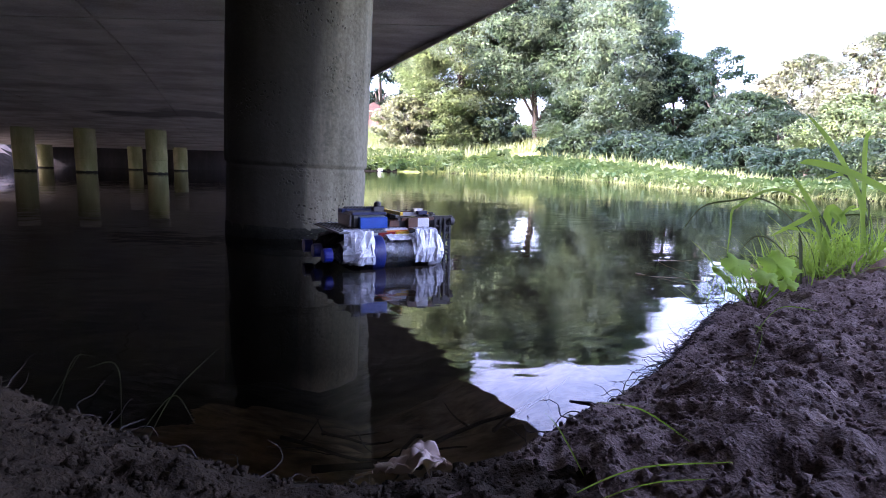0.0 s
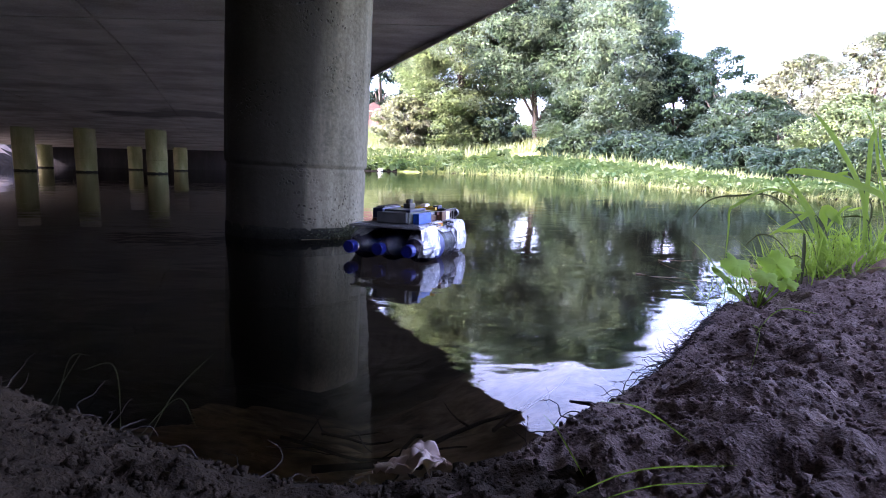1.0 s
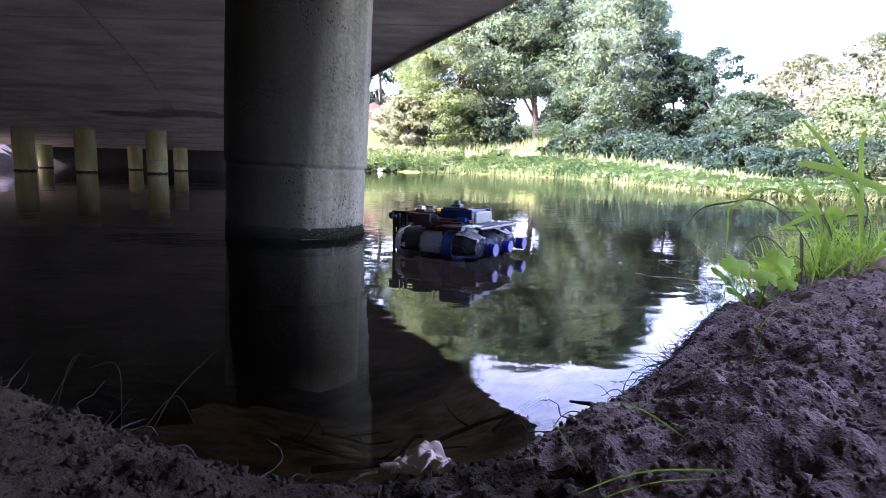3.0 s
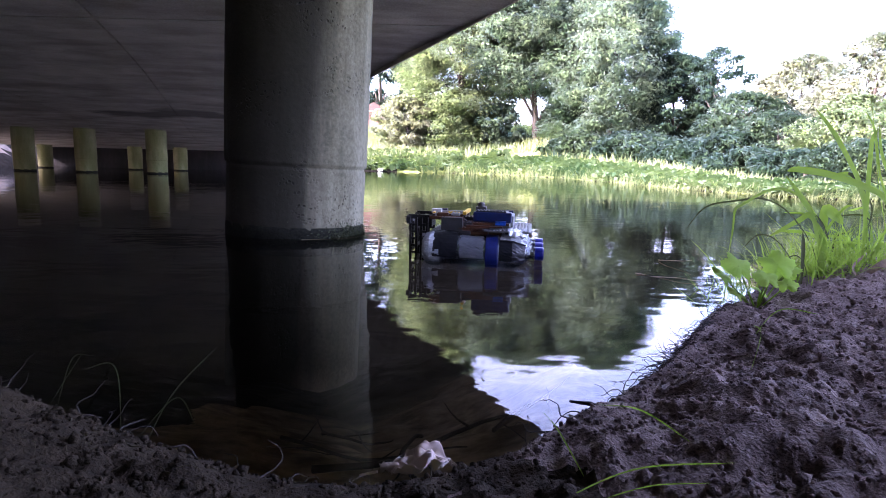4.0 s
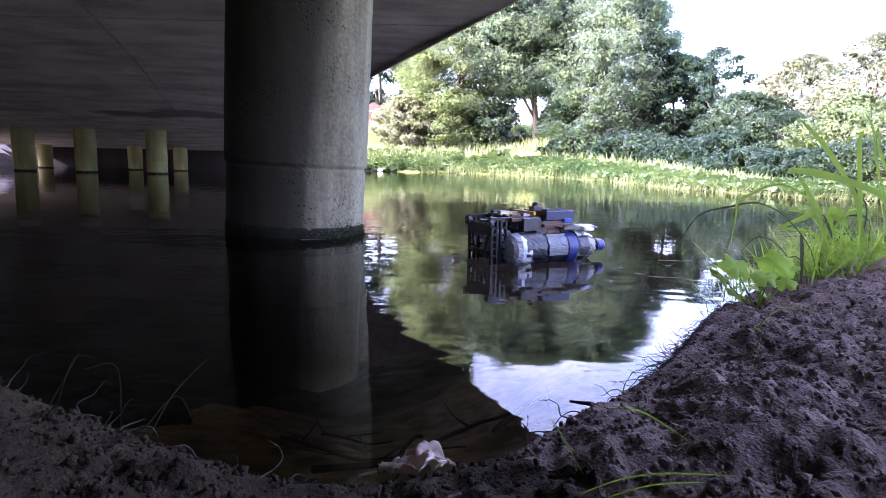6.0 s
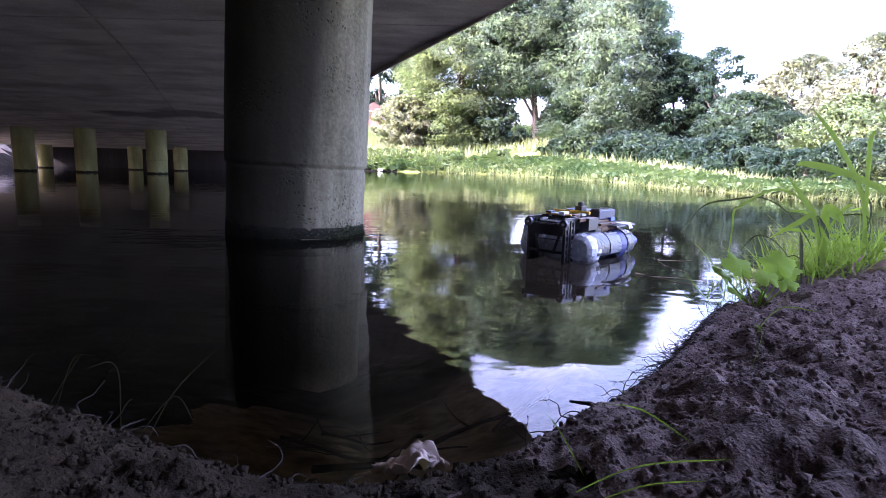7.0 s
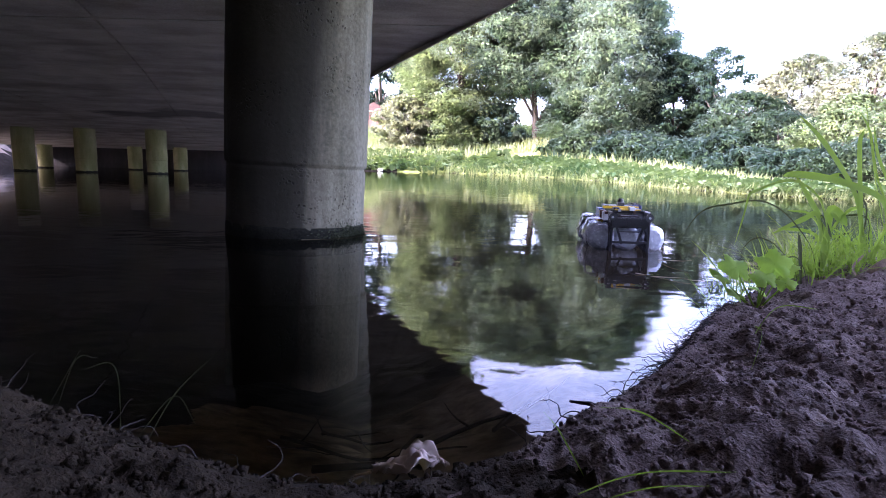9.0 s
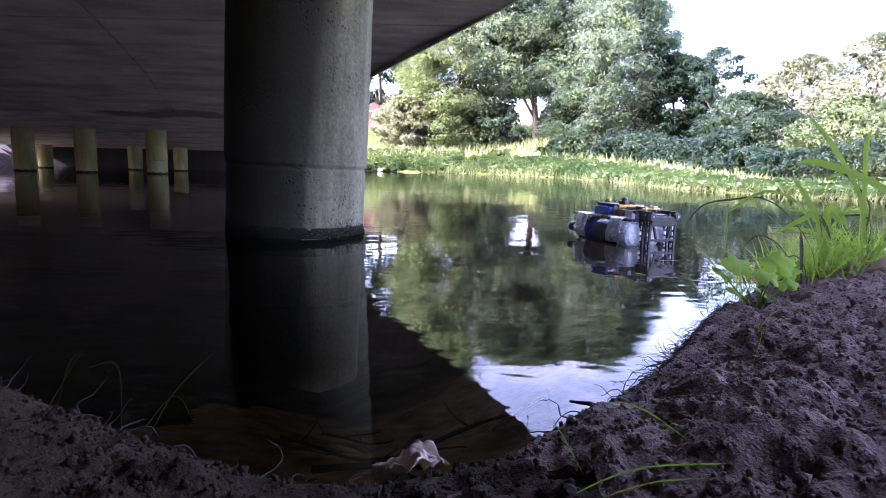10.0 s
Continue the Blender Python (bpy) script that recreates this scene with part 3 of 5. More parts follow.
def column(name, x, y, r, top, material, lean, label, seg=48):
    """A round concrete pile with a cast ring joint and a wet foot."""
    root = empty(name, pose(x, y, 0, 0, lean, 0), label, "column", "bridge columns")
    prof = [(-1.2, r * 0.98), (0.0, r * 0.98), (0.03, r * 0.98), (0.10, r * 0.98), (0.17, r * 0.982), (0.199, r * 0.982), (0.205, r * 0.980), (0.209, r * 0.972), (0.214, r * 0.972), (0.219, r * 1.002), (0.227, r * 1.004)] + [(0.25 + (top - 0.25) * k / 12, r * 1.004) for k in range(13)]
    bm = lathe(prof, seg, wobble=lambda i, k: 0.006 * math.sin(k * 1.7 + i * 0.6) + 0.004 * math.sin(k * 4.1 - i))
    bmesh.ops.transform(bm, matrix=Matrix.Rotation(-math.pi / 2, 4, "Y"), verts=bm.verts[:])
    part("shaft", bm, material, root, soft_shade=True)
    bm = lathe([(-0.05, r * 0.986), (0.0, r * 0.992), (0.006 + 0.05 * r, r * 0.990), (0.010 + 0.11 * r, r * 0.984)], seg, wobble=lambda i, k: (0.008 * math.sin(k * 2.3) if i > 1 else 0))
    bmesh.ops.transform(bm, matrix=Matrix.Rotation(-math.pi / 2, 4, "Y"), verts=bm.verts[:])
    part("wet_band", bm, "wet", root, "black wet band at the waterline", soft_shade=True)
    return root


def bridge():
    bridge_deck()
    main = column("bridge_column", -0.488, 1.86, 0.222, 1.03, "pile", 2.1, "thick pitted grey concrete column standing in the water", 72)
    a, z = np.radians(rng.normal(-26, 13, 1500)), np.abs(rng.normal(0, 0.020, 1500))
    out = np.stack([np.cos(a), np.sin(a), 0.3 + 0 * a], -1)
    v, f = leaf_cards(np.stack([0.225 * np.cos(a), 0.225 * np.sin(a), z], -1), out, 0.0055, aspect=0.6, jitter=0.8)
    tagged(raw("moss_patch", v, f, "moss", main), "dark green moss at the waterline")
    bm = bmesh.new()
    pts = [Vector((0.236 * math.cos(radians(a)), 0.236 * math.sin(radians(a)), 0.004)) for a in range(-72, -8, 4)]
    for p, q in zip(pts, pts[1:]):
        rod(bm, p, q, 0.0012, seg=6)
    part("scum_line", bm, "straw", main, "thin pale line of scum round the column")
    for x in (-7.0, -5.97, -4.79):
        column("bridge_column", x, 9.5, 0.160, deck_z(9.5) + 0.05, "far_pile", 0, "mossy yellow-green concrete column standing in the water", 28)
    for x in (-9.1, -7.05, -6.02):
        column("bridge_column", x, 13.0, 0.150, deck_z(13) + 0.05, "far_pile", 0, "pale grey concrete column in the dark water", 28)
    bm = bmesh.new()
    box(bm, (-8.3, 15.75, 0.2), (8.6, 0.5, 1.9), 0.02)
    tagged(part("wall_far", bm, "abut"), "concrete abutment wall under the bridge, blackened for the shade there", "wall", kind="structure")


ground()
crumbs()
river = water()
bridge()

# ---- trees and bank plants ----
def limb(rings, base, tip, r0, r1, bend):
    base, tip = np.array(base, float), np.array(tip, float)
    k = np.linspace(0, 1, 6)[:, None]
    path = base + (tip - base) * k + np.sin(k * np.pi) * bend
    rings.append((path, np.linspace(r0, r1, 6)))


def tubes(rings, seg=7):
    V, F, o = [], [], 0
    a = np.arange(seg) * 2 * np.pi / seg
    for path, rad in rings:
        for p, r in zip(path, rad):
            V.append(np.stack([p[0] + r * np.cos(a), p[1] + r * np.sin(a), np.full(seg, p[2])], -1))
        for i in range(len(path) - 1):
            for k in range(seg):
                F.append([o + i * seg + k, o + i * seg + (k + 1) % seg, o + (i + 1) * seg + (k + 1) % seg, o + (i + 1) * seg + k])
        o += len(path) * seg
    return np.concatenate(V), F


def tree(x, y, h, w, material, label, low=0.12, leaf=0.16, clumps=150, per=95, trunk=0.14, name="tree", shape=0.5, category="tree"):
    """Tapered trunk and limbs, and a crown of leaf clumps with gaps. low: where the crown begins, shape: height of its widest part."""
    z0 = float(height(np.array([x]), np.array([y]))[0])
    root = empty(name, pose(x, y, z0 - 0.05), label, category)
    rings = []
    lean = rng.normal(0, 0.03, 2) * h
    limb(rings, (0, 0, 0), (lean[0], lean[1], h * 0.7), trunk, trunk * 0.12, rng.normal(0, 0.02 * h, 3) * [1, 1, 0])
    cz = rng.random(clumps) ** 0.85
    prof = np.where(cz < shape, 0.72 + 0.28 * (cz / shape), np.sqrt(np.clip(1 - ((cz - shape) / (1 - shape)) ** 2, 0.02, 1)))
    ang = rng.random(clumps) * 2 * np.pi
    lob = 1 + 0.18 * np.sin(ang * 3 + x) + 0.12 * np.sin(ang * 5 + cz * 9)
    rad = w * 0.5 * prof * lob * np.sqrt(rng.uniform(0.25, 1.0, clumps))
    C = np.stack([rad * np.cos(ang) + lean[0] * cz, rad * np.sin(ang) + lean[1] * cz, h * (low + (1 - low) * cz) - 0.05 * h], -1)
    for i in rng.choice(clumps, min(16, clumps), replace=False):
        s = float(np.clip(C[i][2] / h - 0.25, 0.12, 0.7))
        limb(rings, (lean[0] * s, lean[1] * s, h * s * 0.82), C[i], trunk * 0.4 * (1 - s), trunk * 0.06, np.array([0, 0, 0.06 * h]))
    v, f = tubes(rings)
    raw("trunk", v, f, "bark", root, soft_shade=True)
    rc = w * rng.uniform(0.055, 0.14, clumps)
    d = rng.standard_normal((clumps, per, 3))
    d /= np.linalg.norm(d, axis=2, keepdims=True)
    q = d * (rng.random((clumps, per, 1)) ** 0.6)
    P = C[:, None] + q * rc[:, None, None] * np.array([1.2, 1.2, 0.55]) - np.array([0, 0, 0.25]) * rc[:, None, None] * (q[..., :1] ** 2 + q[..., 1:2] ** 2)
    N = d * 0.75 + np.array([0, 0, 0.55])
    v, f = leaf_cards(P.reshape(-1, 3), N.reshape(-1, 3), leaf, jitter=0.24)
    crown = raw("crown", v, f, material, root, soft_shade=True)
    # each spray is shaded as one soft body
    axis = np.array([lean[0] * 0.5, lean[1] * 0.5, h * (low + 0.45 * (1 - low))])
    rim = (C - axis) / np.array([w * 0.5, w * 0.5, h * 0.5])
    S = d * [0.55, 0.55, 0.85] + 0.7 * rim[:, None] + np.array([0, 0, 0.25])
    S = np.repeat(S.reshape(-1, 3), 4, axis=0)
    crown.data.normals_split_custom_set_from_vertices((S / np.linalg.norm(S, axis=1, keepdims=True)).tolist())
    return root


def far_trees():
    big = "broad green tree with feathery leaves behind the bank"
    tree(0.62, 25.8, 8.0, 5.8, "tree_a", "tall yellow-green tree in sunlight behind the bank", low=0.05, clumps=680, per=230, leaf=0.105, trunk=0.2)
    tree(3.78, 24.0, 7.6, 5.4, "tree_b", big, low=0.33, clumps=600, per=220, leaf=0.105, trunk=0.17)
    tree(6.3, 22.0, 6.2, 5.1, "tree_b", big, low=0.0, clumps=700, per=220, leaf=0.10, trunk=0.12, shape=0.4)
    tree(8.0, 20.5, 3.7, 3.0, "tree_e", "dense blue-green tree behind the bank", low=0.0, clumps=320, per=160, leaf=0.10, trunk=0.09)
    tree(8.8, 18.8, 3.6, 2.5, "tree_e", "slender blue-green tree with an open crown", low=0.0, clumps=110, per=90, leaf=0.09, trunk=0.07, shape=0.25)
    tree(8.5, 16.4, 1.9, 2.6, "tree_c", "dense blue-green tree behind the bank", low=0.0, clumps=170, per=100, leaf=0.085, trunk=0.1)
    tree(7.4, 12.8, 1.3, 2.2, "tree_c", "low dark bush beside the river", low=-0.05, clumps=150, per=100, leaf=0.07, trunk=0.06, name="bush", category="bush")
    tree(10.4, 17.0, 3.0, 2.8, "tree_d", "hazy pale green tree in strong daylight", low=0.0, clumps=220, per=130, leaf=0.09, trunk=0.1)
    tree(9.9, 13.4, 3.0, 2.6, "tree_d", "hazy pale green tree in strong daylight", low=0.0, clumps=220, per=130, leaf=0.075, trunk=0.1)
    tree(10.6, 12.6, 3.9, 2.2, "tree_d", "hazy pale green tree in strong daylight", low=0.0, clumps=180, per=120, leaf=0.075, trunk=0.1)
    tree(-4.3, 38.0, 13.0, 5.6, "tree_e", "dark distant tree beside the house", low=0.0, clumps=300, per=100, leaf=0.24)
    tree(-1.4, 30.0, 11.5, 6.0, "tree_a", "tall yellow-green tree in sunlight behind the bank", low=0.58, clumps=200, per=110, leaf=0.19, trunk=0.18)
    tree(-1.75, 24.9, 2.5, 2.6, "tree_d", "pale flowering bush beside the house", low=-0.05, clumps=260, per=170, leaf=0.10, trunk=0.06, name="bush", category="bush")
    tree(0.25, 24.7, 1.9, 2.8, "tree_a", "yellow-green bush at the edge of the meadow", low=-0.05, clumps=190, per=110, leaf=0.09, trunk=0.06, name="bush", category="bush")
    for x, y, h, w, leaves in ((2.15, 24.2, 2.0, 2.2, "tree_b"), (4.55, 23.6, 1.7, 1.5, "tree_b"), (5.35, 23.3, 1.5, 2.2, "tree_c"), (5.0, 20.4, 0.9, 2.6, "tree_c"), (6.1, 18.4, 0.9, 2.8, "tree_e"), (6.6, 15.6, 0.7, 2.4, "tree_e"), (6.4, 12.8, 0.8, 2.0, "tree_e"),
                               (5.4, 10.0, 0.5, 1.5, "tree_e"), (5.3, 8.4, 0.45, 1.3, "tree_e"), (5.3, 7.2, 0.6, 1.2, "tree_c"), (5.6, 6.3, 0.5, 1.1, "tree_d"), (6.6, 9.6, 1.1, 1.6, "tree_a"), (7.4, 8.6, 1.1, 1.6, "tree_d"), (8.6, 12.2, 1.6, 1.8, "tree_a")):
        tree(x, y, h, w, leaves, "pale green bush beside the river" if leaves in ("tree_a", "tree_d") else "low dark bush beside the river", low=-0.05, clumps=150, per=85, leaf=0.006 * y, trunk=0.04, name="bush", category="bush")


def along_far_bank(n, lo, hi, pw=1.0):
    """Points on the far bank between two distances from the water's edge."""
    pts = np.array([(4.6, 4.7), (3.73, 5.3), (3.4, 5.8), (3.24, 6.4), (3.1, 7.6), (3.25, 10.5), (3.05, 14.5), (2.0, 18.0), (0.27, 21.0), (-3.2, 22.0), (-4.2, 22.3)])
    seg = np.diff(pts, axis=0)
    ln = np.linalg.norm(seg, axis=1)
    wt = ln / np.maximum(pts[:-1, 1], 5) ** 0.9
    k = rng.choice(len(seg), n, p=wt / wt.sum())
    t = rng.random(n)
    p = pts[k] + seg[k] * t[:, None]
    nrm = np.stack([seg[k][:, 1], -seg[k][:, 0]], -1) / ln[k][:, None]
    out = lo + (hi - lo) * rng.random(n) ** pw
    return p + nrm * out[:, None] * np.clip(p[:, 1:2] / 16, 0.35, 1.1)


def bank_plants():
    p = along_far_bank(13000, -0.08, 1.7)
    z = height(p[:, 0], p[:, 1])
    sc = np.clip(p[:, 1] / 20, 0.33, 1.0)
    r = 0.098 * sc * rng.uniform(0.6, 1.3, len(p))
    zz = np.maximum(z, 0.0) + sc * rng.uniform(0.06, 0.27, len(p))
    seg = 8
    a = np.arange(seg) * 2 * np.pi / seg
    lobes = 1 - 0.45 * (np.arange(seg) == 0)
    tilt = rng.normal(0, 0.45, (len(p), 2)) + [-0.12, -0.35]
    yaw = rng.random(len(p)) * 6.28
    cx, sx = np.cos(a[None] + yaw[:, None]) * lobes * r[:, None], np.sin(a[None] + yaw[:, None]) * lobes * r[:, None]
    ring = np.stack([p[:, :1] + cx, p[:, 1:] + sx, zz[:, None] + cx * tilt[:, :1] + sx * tilt[:, 1:] - 0.12 * r[:, None]], -1)
    mid = np.stack([p[:, 0], p[:, 1], zz], -1)[:, None]
    v = np.concatenate([mid, ring], 1).reshape(-1, 3)
    o = (np.arange(len(p)) * (seg + 1))[:, None]
    f = np.concatenate([o + [0, 1 + k, 1 + (k + 1) % seg] for k in range(seg)], 0)
    tagged(raw("bank_plants", v, f, "butter"), "broad bright green leaves crowding the far bank", "plants", kind="stuff")


def blade_strips(roots, tips, width, droop, seg=4):
    """Tapered bent blades as strips."""
    n = len(roots)
    k = np.linspace(0, 1, seg + 1)
    d = tips - roots
    path = roots[:, None] + d[:, None] * k[None, :, None]
    path[..., 2] += (droop[:, None] * np.sin(k * np.pi)[None])
    side = np.stack([-d[:, 1], d[:, 0], 0 * d[:, 0]], -1) + 1e-6 + rng.normal(0, 0.3, (n, 3)) * np.linalg.norm(d, axis=1, keepdims=True)
    side /= np.linalg.norm(side, axis=1, keepdims=True)
    w = width[:, None] * np.interp(k, [0, 0.35, 1], [0.55, 1, 0.08])[None]
    v = np.stack([path + side[:, None] * w[..., None], path - side[:, None] * w[..., None]], 2).reshape(n, -1, 3)
    o = (np.arange(n) * 2 * (seg + 1))[:, None]
    f = np.concatenate([o + [2 * i, 2 * i + 1, 2 * i + 3, 2 * i + 2] for i in range(seg)], 0)
    return v.reshape(-1, 3), f


def bank_reeds():
    p = along_far_bank(3600, -0.25, 0.22)
    p = p[(p[:, 0] > -0.5 + rng.normal(0, 0.8, len(p))) | (p[:, 1] < 17)]
    sc = np.clip(p[:, 1] / 20, 0.3, 1.0)
    z = np.maximum(height(p[:, 0], p[:, 1]), -0.05)
    roots = np.stack([p[:, 0], p[:, 1], z], -1)
    tips = roots + np.stack([rng.normal(0, 0.12, len(p)) * sc, rng.normal(-0.1, 0.12, len(p)) * sc, rng.uniform(0.12, 0.42, len(p)) * sc], -1)
    v, f = blade_strips(roots, tips, 0.008 * sc, 0.03 * sc)
    tagged(raw("bank_reeds", v, f, "reed"), "pale yellow-green grass at the water's edge", "grass", kind="stuff")
    p = np.stack([rng.uniform(-6, 6, 9000), rng.uniform(22.3, 30, 9000)], -1)
    q = along_far_bank(2500, 1.3, 2.6)
    p = np.concatenate([p, q])
    roots = np.stack([p[:, 0], p[:, 1], height(p[:, 0], p[:, 1])], -1)
    sc = np.clip(p[:, 1] / 20, 0.3, 1.2)
    tips = roots + np.stack([rng.normal(0, 0.1, len(p)), rng.normal(0, 0.1, len(p)), rng.uniform(0.15, 0.42, len(p))], -1) * sc[:, None]
    v, f = blade_strips(roots, tips, 0.018 * sc, 0.02 * sc, 2)
    tagged(raw("meadow_grass", v, f, "reed"), "pale sunlit meadow grass on the far bank", "grass", kind="stuff")


def house():
    z0 = float(height(np.array([-4.2]), np.array([30.0]))[0])
    root = empty("house", pose(-3.95, 31.5, z0 - 0.1, 0, 0, 8), "small red brick house with white trim", "house")
    bm = bmesh.new()
    box(bm, (0, 1.5, 0.65), (1.3, 3.0, 1.3), 0.01)
    part("wall", bm, "brick_wall", root)
    bm = bmesh.new()
    v = [bm.verts.new(p) for p in ((-0.8, -0.15, 1.3), (0.8, -0.15, 1.3), (0, -0.15, 1.75), (-0.8, 3.15, 1.3), (0.8, 3.15, 1.3), (0, 3.15, 1.75))]
    for q in ((0, 1, 2), (5, 4, 3), (0, 3, 4, 1), (1, 4, 5, 2), (2, 5, 3, 0)):
        bm.faces.new([v[i] for i in q])
    part("roof", bm, "roof", root)
    for dx in (-0.6, 0.6):
        bm = bmesh.new()
        box(bm, (dx, -0.03, 0.65), (0.14, 0.12, 1.3), 0.01)
        part("corner_post", bm, "house_trim", root, "white corner post")
    bm = bmesh.new()
    box(bm, (0, -0.05, 1.29), (1.5, 0.16, 0.12), 0.01)
    part("cornice", bm, "house_trim", root, "white cornice")


def far_stone():
    bm = bmesh.new()
    bmesh.ops.create_icosphere(bm, subdivisions=2, radius=0.085, matrix=Matrix.Translation((-2.46, 21.75, 0.06)) @ Matrix.Diagonal((1.3, 0.8, 0.7, 1)))
    for v in bm.verts:
        v.co += Vector((random.uniform(-1, 1), random.uniform(-1, 1), random.uniform(-1, 1))) * 0.018
    tagged(part("stone", bm, "pale_stone"), "pale stone at the far waterline", "stone")


far_trees()
far_stone()
bank_plants()
bank_reeds()
house()

# ---- weeds, stalks, roots and litter on the near bank ----
def near_z(x, y):
    return float(height(np.array([x]), np.array([y]))[0])


def blade(root, path, width, material="weed", name="blade", seg=5):
    """A folded grass blade along a smooth path through the given points, in the plant's space."""
    P = [Vector(p) for p in path]
    P = [P[0] * 2 - P[1]] + P + [P[-1] * 2 - P[-2]]
    line = []
    for a, b, c, d in zip(P, P[1:], P[2:], P[3:]):
        for i in range(seg):
            t = i / seg
            line.append(0.5 * (b * 2 + (c - a) * t + (a * 2 - b * 5 + c * 4 - d) * t * t + (b * 3 - a - c * 3 + d) * t ** 3))
    line.append(P[-2])
    bm = bmesh.new()
    rows, n = [], len(line) - 1
    for i, p in enumerate(line):
        d = (line[min(i + 1, n)] - line[max(i - 1, 0)]).normalized()
        side = d.cross(Vector((0.25, -1, 0.15))).normalized()
        up = side.cross(d)
        w = width * 0.5 * float(np.interp(i / n, [0, 0.3, 0.75, 0.92, 1], [0.35, 0.9, 1, 0.6, 0.05]))
        rows.append([bm.verts.new(p + side * w + up * w * 0.35), bm.verts.new(p), bm.verts.new(p - side * w + up * w * 0.35)])
    for r0, r1 in zip(rows, rows[1:]):
        for k in (0, 1):
            bm.faces.new((r0[k], r0[k + 1], r1[k + 1], r1[k]))
    return part(name, bm, material, root, soft_shade=True)


def grass_plant(x, y, blades, label, name="grass_plant"):
    z = near_z(x, y)
    off = Vector((x, y, z - 0.01))
    root = empty(name, pose(*off), label, "grass", "weeds on the bank")
    for path, w, mt in blades:
        foot = Vector((random.uniform(-0.012, 0.012), random.uniform(-0.012, 0.012), 0))
        blade(root, [foot] + [Vector(p) - off for p in path], w, mt)
    return root


def lobed_leaf(root, centre, r, tilt, yaw):
    """A five-lobed toothed leaf on a thin stalk."""
    n = 40
    bm = bmesh.new()
    m = Matrix.Translation(centre) @ Matrix.Rotation(yaw, 4, "Z") @ Matrix.Rotation(tilt, 4, "X")
    mid = bm.verts.new(m @ Vector((0, 0, 0)))
    inner, outer = [], []
    for k in range(n):
        a = 2 * math.pi * k / n
        q = r * (0.80 + 0.17 * math.cos(5 * (a - math.pi / 2)) * (0.7 + 0.3 * math.sin(a)) + 0.10 * (k % 2)) * (0.55 if abs(a - 1.5 * math.pi) < 0.16 else 1)
        wave = 0.10 * r * math.sin(3 * a + yaw * 5)
        inner.append(bm.verts.new(m @ Vector((q * 0.55 * math.cos(a), q * 0.55 * math.sin(a), 0.10 * r + wave * 0.5))))
        outer.append(bm.verts.new(m @ Vector((q * math.cos(a), q * math.sin(a), wave - 0.10 * r))))
    for k in range(n):
        j = (k + 1) % n
        bm.faces.new((mid, inner[k], inner[j]))
        bm.faces.new((inner[k], outer[k], outer[j], inner[j]))
    leaf_ob = part("leaf", bm, "lobed", root, soft_shade=True)
    part("stalk", rod(bmesh.new(), (0, 0, 0), centre, 0.0014, 0.0009, 6), "weed", leaf_ob)


